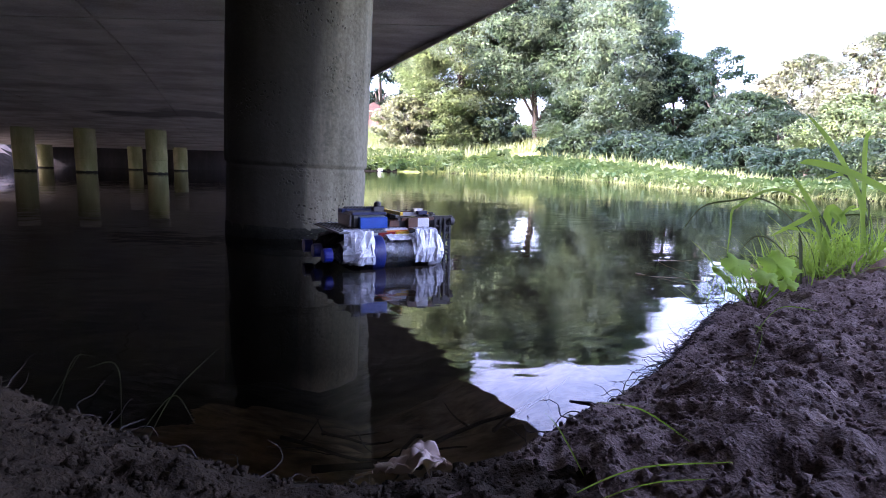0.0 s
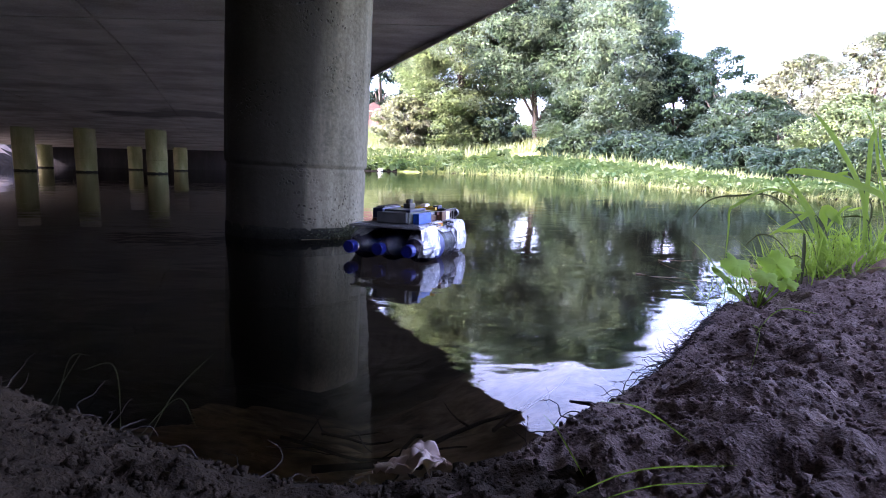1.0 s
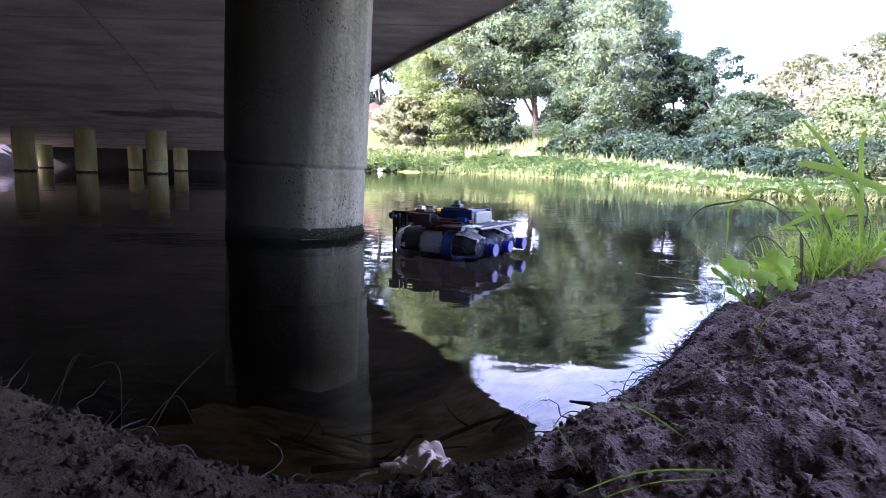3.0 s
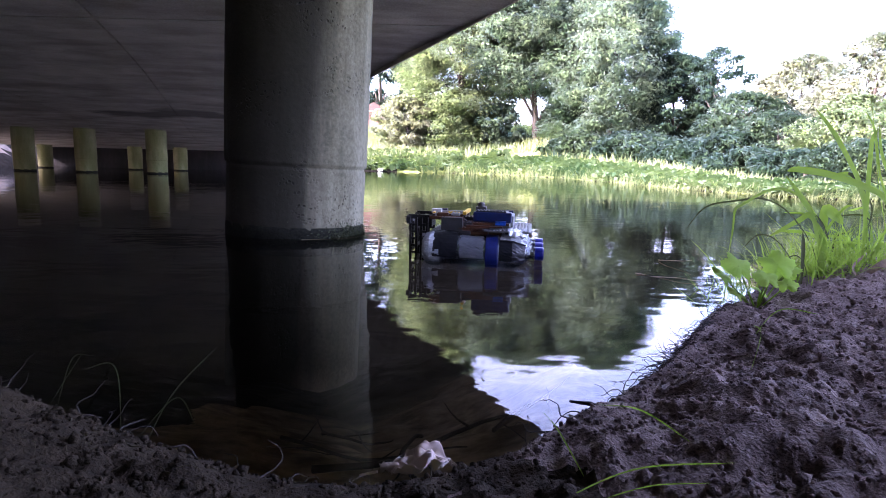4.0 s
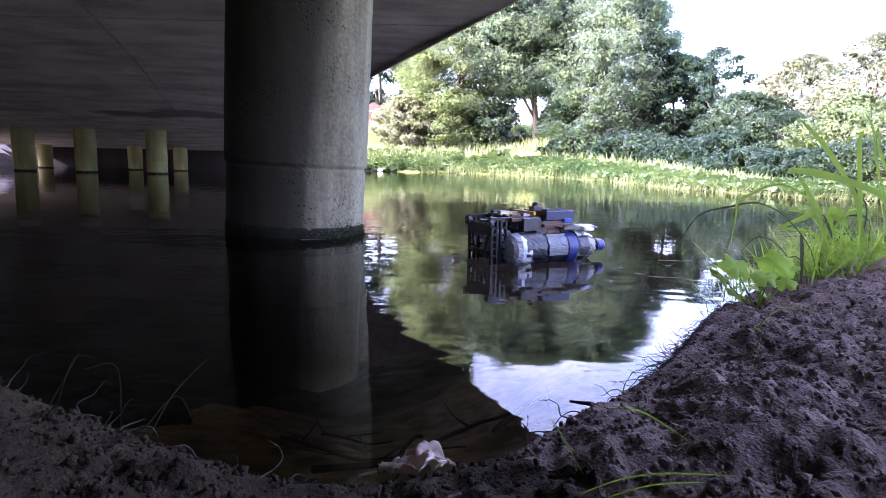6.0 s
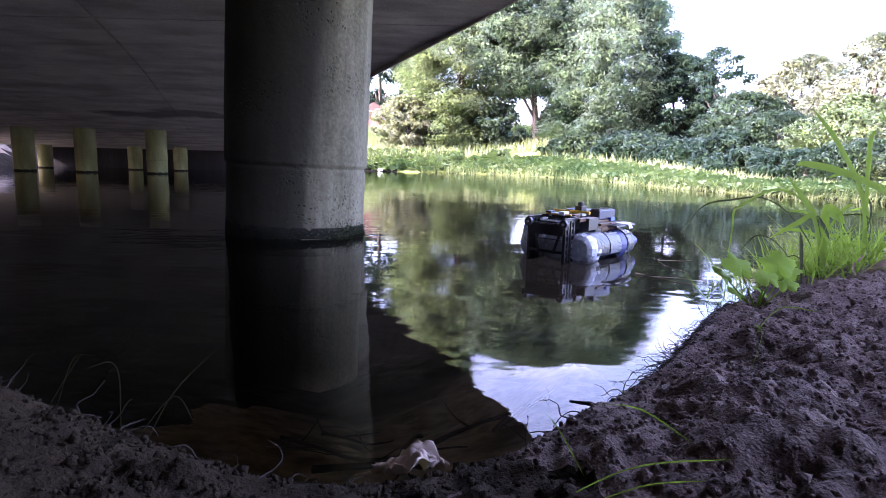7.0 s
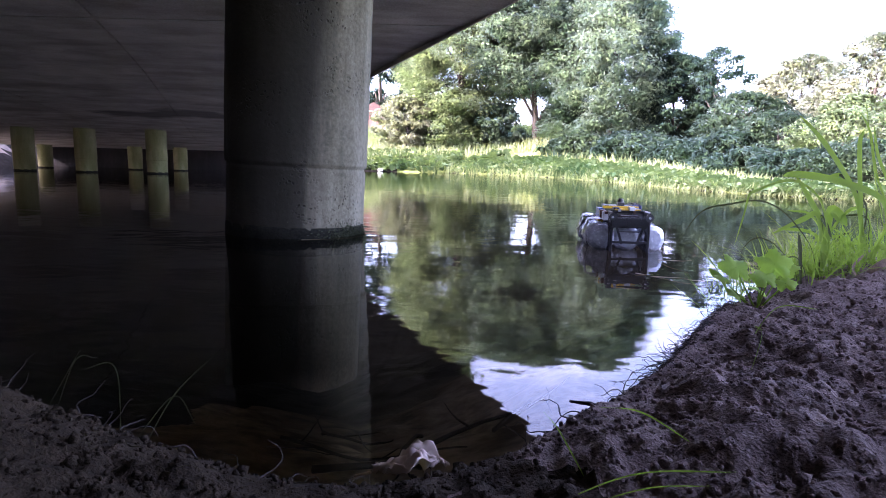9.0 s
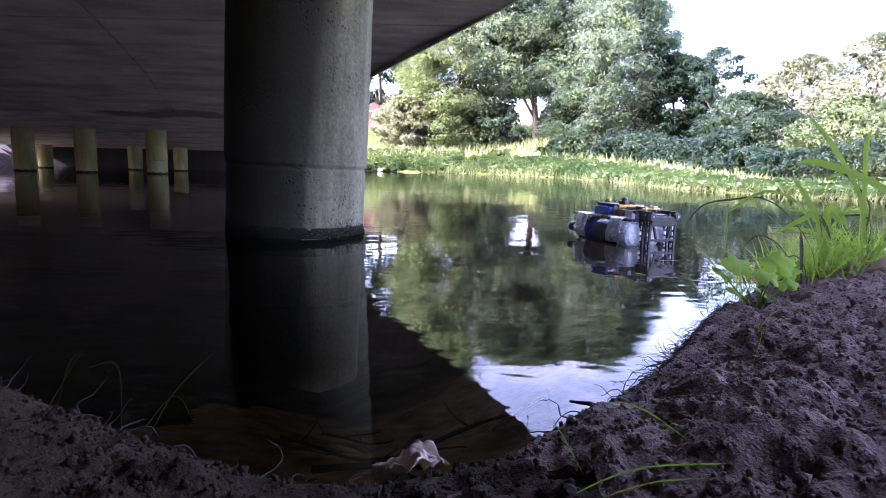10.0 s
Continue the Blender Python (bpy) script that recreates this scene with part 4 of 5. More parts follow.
def weeds():
    out = []
    w, d = "weed", "dark_weed"
    out.append(grass_plant(0.751, 1.0, [
        (((0.744, 1.0, 0.13), (0.737, 1.0, 0.184), (0.731, 1.0, 0.237), (0.728, 1.0, 0.281), (0.736, 1.0, 0.302)), 0.0115, "weed"),
        (((0.726, 0.98, 0.14), (0.711, 0.98, 0.193), (0.681, 0.98, 0.24), (0.645, 0.98, 0.286), (0.608, 0.98, 0.324)), 0.011, "weed"),
        (((0.747, 1.0, 0.121), (0.74, 1.0, 0.157), (0.732, 1.0, 0.193)), 0.005, "weed"),
        (((0.763, 1.02, 0.119), (0.763, 1.02, 0.17), (0.725, 1.02, 0.214), (0.715, 1.02, 0.223), (0.781, 1.02, 0.206)), 0.005, "dark_weed"),
        (((0.764, 1.03, 0.146), (0.741, 1.03, 0.201), (0.718, 1.03, 0.223), (0.682, 1.03, 0.213)), 0.008, "weed")], "tall bright green reed grass growing on the bank"))
    out.append(grass_plant(0.785, 0.98, [
        (((0.758, 0.96, 0.152), (0.742, 0.96, 0.187), (0.701, 0.96, 0.206), (0.647, 0.96, 0.222), (0.595, 0.96, 0.229), (0.578, 0.96, 0.226)), 0.0125, "weed"),
        (((0.79, 1.0, 0.158), (0.766, 1.0, 0.224), (0.749, 1.0, 0.299), (0.731, 1.0, 0.333)), 0.006, "weed"),
        (((0.809, 1.02, 0.101), (0.78, 1.02, 0.215), (0.762, 1.02, 0.309), (0.752, 1.02, 0.361)), 0.0022, "weed"),
        (((0.752, 0.95, 0.092), (0.739, 0.95, 0.105), (0.731, 0.95, 0.078)), 0.01, "weed"),
        (((0.791, 1.0, 0.122), (0.796, 1.0, 0.185), (0.765, 1.0, 0.26), (0.756, 1.0, 0.312)), 0.008, "weed")], "tall bright green reed grass growing on the bank"))
    out.append(grass_plant(0.658, 0.97, [
        (((0.654, 0.97, 0.086), (0.644, 0.97, 0.139), (0.618, 0.97, 0.178), (0.586, 0.97, 0.221)), 0.0115, "weed"),
        (((0.637, 0.95, 0.107), (0.621, 0.95, 0.154), (0.599, 0.95, 0.145), (0.55, 0.95, 0.117)), 0.0095, "weed"),
        (((0.651, 0.97, 0.104), (0.641, 0.97, 0.148), (0.654, 0.97, 0.135), (0.668, 0.97, 0.111)), 0.008, "dark_weed"),
        (((0.675, 1.0, 0.082), (0.674, 1.0, 0.155), (0.692, 1.0, 0.151), (0.712, 1.0, 0.134)), 0.022, "weed"),
        (((0.653, 0.97, 0.086), (0.65, 0.97, 0.122), (0.643, 0.97, 0.157)), 0.003, "weed"),
        (((0.673, 1.0, 0.082), (0.686, 1.0, 0.128), (0.709, 1.0, 0.161), (0.726, 1.0, 0.168)), 0.006, "weed")], "green reed grass with a broad folded leaf"))
    out.append(grass_plant(0.661, 0.96, [
        (((0.648, 0.96, 0.106), (0.613, 0.95, 0.171), (0.569, 0.94, 0.198), (0.53, 0.93, 0.199), (0.48, 0.91, 0.179), (0.464, 0.9, 0.171), (0.463, 0.9, 0.142), (0.454, 0.89, 0.09)), 0.0048, "weed")], "long grass blade arching over the water with a hanging tip"))
    out.append(grass_plant(0.639, 0.95, [
        (((0.626, 0.95, 0.098), (0.58, 0.95, 0.157), (0.535, 0.95, 0.182), (0.488, 0.95, 0.179), (0.438, 0.95, 0.168), (0.399, 0.94, 0.124)), 0.003, "dark_weed")], "thin grass blade drooping over the water"))
    out.append(grass_plant(0.593, 0.92, [
        (((0.584, 0.91, 0.073), (0.581, 0.91, 0.102), (0.577, 0.91, 0.129)), 0.008, "dark_weed"),
        (((0.568, 0.9, 0.07), (0.534, 0.9, 0.111), (0.501, 0.9, 0.121), (0.475, 0.9, 0.093)), 0.0022, "dark_weed"),
        (((0.584, 0.9, 0.071), (0.565, 0.9, 0.091), (0.534, 0.9, 0.074)), 0.002, "dark_weed")], "short dark grass beside the lobed plant"))
    g = random.Random(5)
    for px, py, k in ((0.78, 1.02, 7), (0.72, 1.03, 6), (0.82, 0.98, 6)):
        more = []
        for _ in range(k):
            dx, dz = g.uniform(-0.10, 0.06), g.uniform(0.05, 0.15)
            more.append((((px + dx * 0.4, py + g.uniform(-0.03, 0.03), 0.05 + dz * 0.72), (px + dx, py + g.uniform(-0.06, 0.05), 0.05 + dz * g.uniform(0.7, 1.05))), g.uniform(0.003, 0.007), w if g.random() < 0.8 else d))
        out.append(grass_plant(px, py, more, "tall bright green reed grass growing on the bank"))
    out.append(grass_plant(0.700, 0.935, [(((0.725, 0.93, 0.075), (0.765, 0.935, 0.088)), 0.014, "dead"), (((0.690, 0.94, 0.068), (0.715, 0.95, 0.090)), 0.006, "dead")], "brown dead reed leaf lying on the bank"))
    # thin bright grass tangle between them
    n = 620
    x, y = rng.normal(0.70, 0.075, n), rng.normal(1.03, 0.06, n)
    y = np.maximum(y, 0.42 + 0.75 * x)
    roots = np.stack([x, y, height(x, y)], -1)
    tips = roots + np.stack([rng.normal(-0.012, 0.045, n), rng.normal(-0.01, 0.04, n), 0.02 + 0.09 * rng.random(n) ** 1.6], -1)
    v, f = blade_strips(roots, tips, rng.uniform(0.0006, 0.0016, n), rng.uniform(-0.004, 0.02, n), 5)
    tagged(raw("grass_tuft", v, f, "weed"), "thin bright grass stems tangled on the bank", "grass", kind="stuff")
    z = near_z(0.482, 0.845)
    plant = empty("lobed_plant", pose(0.482, 0.845, z - 0.01), "low plant with lobed bright green leaves", "plant")
    for c, r, t, yw in (((-0.036, 0.0, 0.070), 0.032, 0.9, 0.3), ((0.020, -0.005, 0.075), 0.033, 1.0, -0.3), ((-0.006, -0.026, 0.058), 0.025, 0.7, 0.1), ((-0.030, 0.006, 0.026), 0.020, 0.6, 0.8), ((0.050, 0.02, 0.062), 0.026, 0.9, -0.7), ((-0.052, 0.01, 0.052), 0.024, 0.8, 0.9), ((0.030, -0.02, 0.048), 0.020, 0.7, -0.4),
                        ((0.008, 0.01, 0.030), 0.017, 0.6, 1.2)):
        lobed_leaf(plant, c, r * 0.86, t * 0.85, yw)
    out.append(plant)
    return out


def wires(name, paths, radius, material, label, category):
    """Thin wandering fibres, joined."""
    V, F, o, seg = [], [], 0, 5
    for p, r in zip(paths, radius):
        d = np.gradient(p, axis=0)
        d /= np.linalg.norm(d, axis=1, keepdims=True) + 1e-9
        s = np.cross(d, [0.31, 0.2, 0.93])
        s /= np.linalg.norm(s, axis=1, keepdims=True) + 1e-9
        u = np.cross(s, d)
        a = np.arange(seg) * 2 * np.pi / seg
        taper = np.linspace(1, 0.35, len(p))[:, None, None] * r
        ring = p[:, None] + taper * (s[:, None] * np.cos(a)[None, :, None] + u[:, None] * np.sin(a)[None, :, None])
        V.append(ring.reshape(-1, 3))
        for i in range(len(p) - 1):
            for k in range(seg):
                F.append([o + i * seg + k, o + i * seg + (k + 1) % seg, o + (i + 1) * seg + (k + 1) % seg, o + (i + 1) * seg + k])
        o += len(p) * seg
    return tagged(raw(name, np.concatenate(V), F, material, soft_shade=True), label, category, kind="stuff")


def wander(start, heading, length, curl, n=12, sag=0.0):
    p, h = [np.array(start, float)], np.array(heading, float)
    for _ in range(n - 1):
        h = h + rng.normal(0, curl, 3) + [0, 0, -sag]
        h /= np.linalg.norm(h)
        p.append(p[-1] + h * length / n)
    return np.array(p)


def bank_fibres():
    shore = np.array([(x, y) for x, y in SHORE_NEAR if -0.7 < x < 1.0])
    seg = np.diff(shore, axis=0)
    ln = np.linalg.norm(seg, axis=1)
    paths, rad = [], []
    for _ in range(150):
        k = rng.choice(len(seg), p=ln / ln.sum())
        q = shore[k] + seg[k] * rng.random()
        if q[0] < 0.05 and rng.random() < 0.6:
            continue
        inland = np.array([seg[k][1], -seg[k][0]]) / ln[k]
        s = q + inland * rng.uniform(0.0, 0.03)
        z = near_z(*s)
        paths.append(wander((s[0], s[1], z), (-inland[0] * 0.7 + rng.normal(0, 0.5), -inland[1] * 0.7 + rng.normal(0, 0.5), rng.uniform(-0.1, 0.9)), rng.uniform(0.015, 0.055), 0.28, sag=0.06))
        rad.append(rng.uniform(0.0003, 0.0008))
    for _ in range(170):
        t = rng.random()
        s = np.array([0.20 + 0.27 * t, 0.545 + 0.36 * t]) + rng.normal(0, 0.006, 2) + [0.008, -0.006]
        z = near_z(*s)
        paths.append(wander((s[0], s[1], z + 0.003), (-0.55 + rng.normal(0, 0.4), 0.35 + rng.normal(0, 0.4), rng.uniform(-0.2, 0.8)), rng.uniform(0.012, 0.04), 0.35, sag=0.12))
        rad.append(rng.uniform(0.0003, 0.0007))
    wires("root_fibres", paths, rad, "root", "dark wiry roots sticking out of the bank edge", "roots")
    paths, rad = [], []
    for _ in range(170):
        x, y = rng.uniform(-0.42, 0.55), rng.uniform(0.2, 0.75)
        s = float(off_water(np.array([x]), np.array([y]))[0])
        if s < 0.003 or (x > 0.1 and rng.random() < 0.55) or math.hypot(x, y) < 0.2:
            continue
        z = near_z(x, y)
        paths.append(wander((x, y, z + 0.002), (rng.normal(0, 1), rng.normal(0, 1), rng.uniform(-0.1, 0.2)), rng.uniform(0.012, 0.045), 0.25, sag=0.08))
        rad.append(rng.uniform(0.0002, 0.00055))
    for _ in range(260):
        x, y = rng.uniform(-0.46, -0.02), rng.uniform(0.3, 0.56)
        s = float(off_water(np.array([x]), np.array([y]))[0])
        if not 0.003 < s < 0.10:
            continue
        paths.append(wander((x, y, near_z(x, y) + 0.002), (rng.normal(0, 1), rng.normal(0, 1), rng.uniform(-0.1, 0.2)), rng.uniform(0.010, 0.03), 0.3, sag=0.10))
        rad.append(rng.uniform(0.0002, 0.0005))
    wires("straw_litter", paths, rad, "straw", "dry straw fibres scattered over the soil", "straw")


def stems():
    """Single stems and blades that stand out against the dark water and soil."""
    out = []
    for base, mid, tip, w, mt, lab, nm in (
            ((-0.239, 0.400), (-0.240, 0.400, 0.068), (-0.264, 0.400, 0.066), 0.00084, "dark_weed", "thin arching brown stem on the bank", "dry_sprig"),
            ((-0.298, 0.415), (-0.285, 0.42, 0.066), (-0.268, 0.420, 0.069), 0.00065, "dark_weed", "thin arching brown stem on the bank", "dry_sprig"),
            ((-0.226, 0.405), (-0.207, 0.42, 0.040), (-0.172, 0.430, 0.076), 0.00084, "dark_weed", "thin upright brown stem on the bank", "dry_sprig"),
            ((-0.225, 0.392), (-0.197, 0.40, 0.046), (-0.180, 0.395, 0.026), 0.00074, "dark_weed", "short bent brown stem on the bank", "dry_sprig"),
            ((-0.318, 0.430), (-0.312, 0.45, 0.040), (-0.297, 0.450, 0.064), 0.00055, "dark_weed", "thin upright brown stem on the bank", "dry_sprig"),
            ((0.090, 0.315), (0.078, 0.345, 0.052), (0.072, 0.372, 0.053), 0.0013, "weed", "green grass blade leaning over the edge", "grass_sprig"),
            ((0.060, 0.300), (0.112, 0.302, 0.050), (0.165, 0.292, 0.060), 0.0010, "weed", "long green grass blade lying on the soil", "grass_sprig"),
            ((0.075, 0.292), (0.115, 0.290, 0.048), (0.148, 0.285, 0.054), 0.0008, "weed", "long green grass blade lying on the soil", "grass_sprig"),
            ((0.160, 0.330), (0.135, 0.360, 0.062), (0.118, 0.402, 0.048), 0.0011, "weed", "green grass blade leaning over the edge", "grass_sprig"),
            ((0.335, 0.600), (0.390, 0.640, 0.066), (0.440, 0.640, 0.064), 0.0011, "weed", "green grass blade lying on the soil", "grass_sprig"),
            ((0.285, 0.500), (0.315, 0.540, 0.064), (0.335, 0.590, 0.060), 0.0010, "weed", "green grass blade lying on the soil", "grass_sprig")):
        z = near_z(*base)
        root = empty(nm, pose(*base, z - 0.003), lab, "grass", "single stems on the bank")
        o = Vector((*base, z - 0.003))
        blade(root, [(0, 0, 0), Vector(mid) - o, Vector(tip) - o], w, mt, seg=8)
        out.append(root)
    for a, b, r, nm, lab in (((0.418, 1.204, 0.002), (0.548, 1.112, 0.004), 0.0013, "floating_stalk", "pale yellow stalk floating on the water"), ((0.538, 1.394, 0.002), (0.566, 1.288, 0.012), 0.0010, "floating_twig", "pale thin twig reaching over the water"),
                             ((0.30, 0.640, 0.0), (0.262, 0.655, 0.012), 0.0016, "twig", "dark twig sticking out of the bank"), ((0.155, 0.47, 0.010), (0.118, 0.505, 0.016), 0.0035, "twig", "dark broken twig at the water's edge"),
                             ((0.44, 0.53, 0.062), (0.58, 0.60, 0.078), 0.0022, "twig", "thin dark twig on the soil")):
        p = wander(a, (Vector(b) - Vector(a)).normalized(), (Vector(b) - Vector(a)).length, 0.07, 10)
        ob = wires(nm, [p], [r], "dry_leaf" if "float" in nm else "root", lab, "twig")
        ob["kind"] = "thing"
        del ob["kind"]
    return out


def crumpled_leaf():
    """A dry curled leaf on the soil."""
    z = near_z(-0.016, 0.330)
    root = empty("dry_leaf", pose(-0.016, 0.330, z + 0.002), "crumpled pale dry leaf lying on dark soil", "leaf")
    n, m = 34, 20
    u, t = np.meshgrid(np.linspace(0, 1, n + 1), np.linspace(-1, 1, m + 1), indexing="ij")
    lobes = 0.72 + 0.34 * np.abs(np.sin(u * 9.2 + 0.5 + 0.35 * np.sign(t))) + 0.10 * np.sin(u * 31 + 2 * np.sign(t))
    half = 0.0225 * np.sin(np.pi * np.clip(u * 0.96 + 0.03, 0, 1)) ** 0.55 * lobes * np.interp(u, [0, 0.18, 0.34, 1], [0.25, 0.5, 1, 0.95])
    curl = t * 1.25
    x = -0.026 + 0.052 * u + 0.010 * vnoise(u * 5 + 3, t * 2 + 9)
    y = half * np.sin(curl) / 1.25 + 0.006 * vnoise(u * 6, t * 3 + 40)
    z = 0.010 + half * 0.55 * (1 - np.cos(curl)) + 0.016 * np.interp(u, [0, 0.3, 0.62, 1], [0.1, 0.35, 1, 0.6]) * (1 - 0.35 * np.abs(t)) + 0.012 * fbm(u * 7 + 5, t * 3.2 + 20, 3)
    V, F = np.stack([x * 0.8, y * 0.8, np.maximum(z * 0.68, 0.001)], -1).reshape(-1, 3), []
    for i in range(n):
        for j in range(m):
            a = i * (m + 1) + j
            F.append([a, a + 1, a + m + 2, a + m + 1])
    ob = raw("leaf_blade", V, F, "dry_leaf", root, soft_shade=True)
    th = ob.modifiers.new("thickness", "SOLIDIFY")
    th.thickness = 0.0005
    part("leaf_stalk", rod(bmesh.new(), (-0.036, 0.002, 0.002), (-0.025, 0, 0.006), 0.0008, 0.001, 6), "dry_leaf", root)
    return root


def sunken_branches():
    """Dark twigs lying on the bed in the shallows."""
    paths, rad = [], []
    for a, b, r in (((-0.10, 0.42), (0.10, 0.56), 0.0035), ((-0.02, 0.42), (-0.03, 0.62), 0.0028), ((-0.16, 0.50), (0.02, 0.45), 0.0022), ((-0.14, 0.60), (-0.05, 0.56), 0.0025), ((0.04, 0.47), (0.14, 0.60), 0.0022)):
        t = np.linspace(0, 1, 16)[:, None]
        p = np.array(a) * (1 - t) + np.array(b) * t + 0.010 * np.sin(t * 7 + r * 900)
        paths.append(np.concatenate([p, (height(p[:, 0], p[:, 1]) + 0.012)[:, None]], 1))
        rad.append(r)
        for _ in range(3):
            k = rng.integers(3, 13)
            paths.append(wander(paths[-1][k] if len(paths[-1]) == 16 else paths[-2][3], (rng.normal(), rng.normal(), 0.0), 0.05, 0.08, 8))
            rad.append(r * 0.4)
    wires("sunken_branches", paths, rad, "root", "dark branches lying on the silty river bed", "branches")


swaying = weeds()
bank_fibres()
swaying_stems = stems()
dry_leaf = crumpled_leaf()
sunken_branches()

# ---- the boat ----
def studs(bm, x0, x1, y0, y1, z, pitch=0.008):
    nx, ny = int((x1 - x0) / pitch + 0.01), int((y1 - y0) / pitch + 0.01)
    for i in range(nx):
        for j in range(ny):
            c = Vector((x0 + (i + 0.5) * pitch, y0 + (j + 0.5) * pitch, z + 0.0008))
            bmesh.ops.create_cone(bm, cap_ends=True, segments=8, radius1=0.0024, radius2=0.0024, depth=0.0018, matrix=Matrix.Translation(c))
    return bm


def brick(name, root, c, s, material, label="", top=False):
    bm = box(bmesh.new(), c, s, 0.0005)
    if top:
        studs(bm, c[0] - s[0] / 2, c[0] + s[0] / 2, c[1] - s[1] / 2, c[1] + s[1] / 2, c[2] + s[2] / 2)
    return part(name, bm, material, root, label)


def beam_side(x):
    """Half the distance between the outer bottles, which stand closer at the stern."""
    return 0.074 + 0.046 * x


def bottle(root, side):
    z, r = 0.029, 0.0375

    def turned(profile, seg, wobble=None):
        bm = lathe(profile, seg, z, 0.0, wobble)
        for v in bm.verts:
            v.co.y += side * beam_side(v.co.x)
        return bm

    prof = [(-0.135, 0.012), (-0.137, 0.026), (-0.132, 0.034), (-0.122, r), (-0.112, r), (-0.103, r * 0.985), (-0.094, r), (-0.085, r), (-0.080, r * 0.96), (-0.075, r), (-0.048, r), (-0.044, r * 0.965), (-0.040, r), (-0.018, r), (-0.014, r * 0.965), (-0.010, r),
            (0.070, r), (0.080, r * 0.95), (0.090, r * 0.82), (0.100, r * 0.62), (0.108, r * 0.42), (0.113, 0.0125), (0.119, 0.0125), (0.1195, 0.0158), (0.121, 0.0158), (0.1215, 0.0125), (0.138, 0.0122)]
    g = np.random.default_rng(31 + 3 * abs(side) + (1 if side < 0 else 0))
    dent = g.normal(0, 0.022, (len(prof), 40))
    dent = (dent + np.roll(dent, 1, 1) + np.roll(dent, -1, 1)) / 1.6
    dent = -np.abs(dent) * 1.3

    def crushed(i, k):
        """Five-lobed foot, crumpled wall and a plain neck."""
        if i < 4:
            return (0.16, 0.13, 0.08, 0.02)[i] * math.cos(k * math.pi / 4) - 0.03 + dent[i, k] * 0.5
        return dent[i, k] if i < 14 else 0.0

    body = part("bottle", turned(prof, 40, crushed), "pet", root, "clear ribbed plastic drink bottle", True)
    shrivel = g.normal(0, 0.035, (5, 40))
    shrivel = (shrivel + np.roll(shrivel, 1, 1)) * 0.6
    wrap = turned([(-0.1415, 0.008), (-0.1405, 0.026), (-0.134, 0.0355), (-0.122, 0.0394), (-0.098, 0.0388)], 40, lambda i, k: shrivel[i, k] + 0.01)
    part("stern_wrap", wrap, "tape", body, "crumpled pale wrapping round the bottle's foot")
    part("cap", turned([(0.1225, 0.0140), (0.1235, 0.0152), (0.139, 0.0152), (0.142, 0.0140)], 28, lambda i, k: 0.02 * (k % 2)), "cap", body, "ridged blue screw cap")
    part("label", turned([(0.010, r + 0.0004), (0.012, r + 0.0006), (0.036, r + 0.0006), (0.038, r + 0.0004)], 28), "label_blue", body, "blue paper label", True)


def tape(root, side, x0, x1, a0, a1, material, label):
    """Crumpled tape strip wrapped over an outer bottle, from angle a0 to a1 (degrees, 90 is up)."""
    bm = bmesh.new()
    nx, na = 8, 14
    g = np.random.default_rng(int(abs(x0) * 1000) + side + 5)
    rows = []
    for i in range(nx + 1):
        x = x0 + (x1 - x0) * i / nx
        rr = 0.0392 if x < 0.072 else 0.0392 - (x - 0.072) * 0.45
        row = []
        for k in range(na + 1):
            a = radians(a0 + (a1 - a0) * k / na)
            q = rr + g.normal(0, 0.0011 if material == "tape" else 0.0003) + (0.004 if k == 0 else 0)
            row.append(bm.verts.new((x + g.normal(0, 0.0012), side * (beam_side(x) + q * math.cos(a)), 0.029 + q * math.sin(a))))
        rows.append(row)
    for p, q in zip(rows, rows[1:]):
        for k in range(na):
            bm.faces.new((p[k], q[k], q[k + 1], p[k + 1]))
    ob = part("tape", bm, material, root, label)
    th = ob.modifiers.new("thickness", "SOLIDIFY")
    th.thickness = 0.0006


def drape(root, side, x0, x1, last, material, label):
    """Crumpled tape hanging from the plate's edge over an outer bottle."""
    prof = [(0.070, 0.0822), (0.090, 0.0824), (0.101, 0.0800), (0.106, 0.0700), (0.1105, 0.055), (0.1135, 0.040), (0.1130, 0.024), (0.109, 0.008)][:last]
    g = np.random.default_rng(int(abs(x0) * 1000) + abs(side) + (5 if side < 0 else 9))
    bm = bmesh.new()
    rows = []
    for i in range(11):
        x = x0 + (x1 - x0) * i / 10
        tuck = 0.62 * max(0.0, x - 0.078)
        fold = 0.0016 * math.sin(i * 1.9)
        rows.append([bm.verts.new((x + g.normal(0, 0.0015), side * (y - tuck * (k / 4) + (fold if k > 2 else 0) + g.normal(0, 0.0011)), z + g.normal(0, 0.0009))) for k, (y, z) in enumerate(prof)])
    for p, q in zip(rows, rows[1:]):
        for k in range(len(prof) - 1):
            bm.faces.new((p[k], q[k], q[k + 1], p[k + 1]))
    ob = part("tape", bm, material, root, label)
    ob.modifiers.new("thickness", "SOLIDIFY").thickness = 0.0006


def ladder(root, x, y, z0, z1, w, material, across="x"):
    """A black toy-brick beam frame with holes, standing up."""
    bm = bmesh.new()
    d = Vector((w, 0, 0)) if across == "x" else Vector((0, w, 0))
    for k in (-0.5, 0.5):
        box(bm, Vector((x, y, (z0 + z1) / 2)) + d * k, (0.0054, 0.0076, z1 - z0), 0.0005)
    n = max(2, int((z1 - z0) / 0.017))
    for i in range(n + 1):
        z = z0 + 0.003 + (z1 - z0 - 0.006) * i / n
        box(bm, (x, y, z), (abs(d.x) + 0.003, abs(d.y) + 0.005, 0.0052), 0.0005)
    return part("ladder_frame", bm, material, root, "black perforated toy-brick frame")


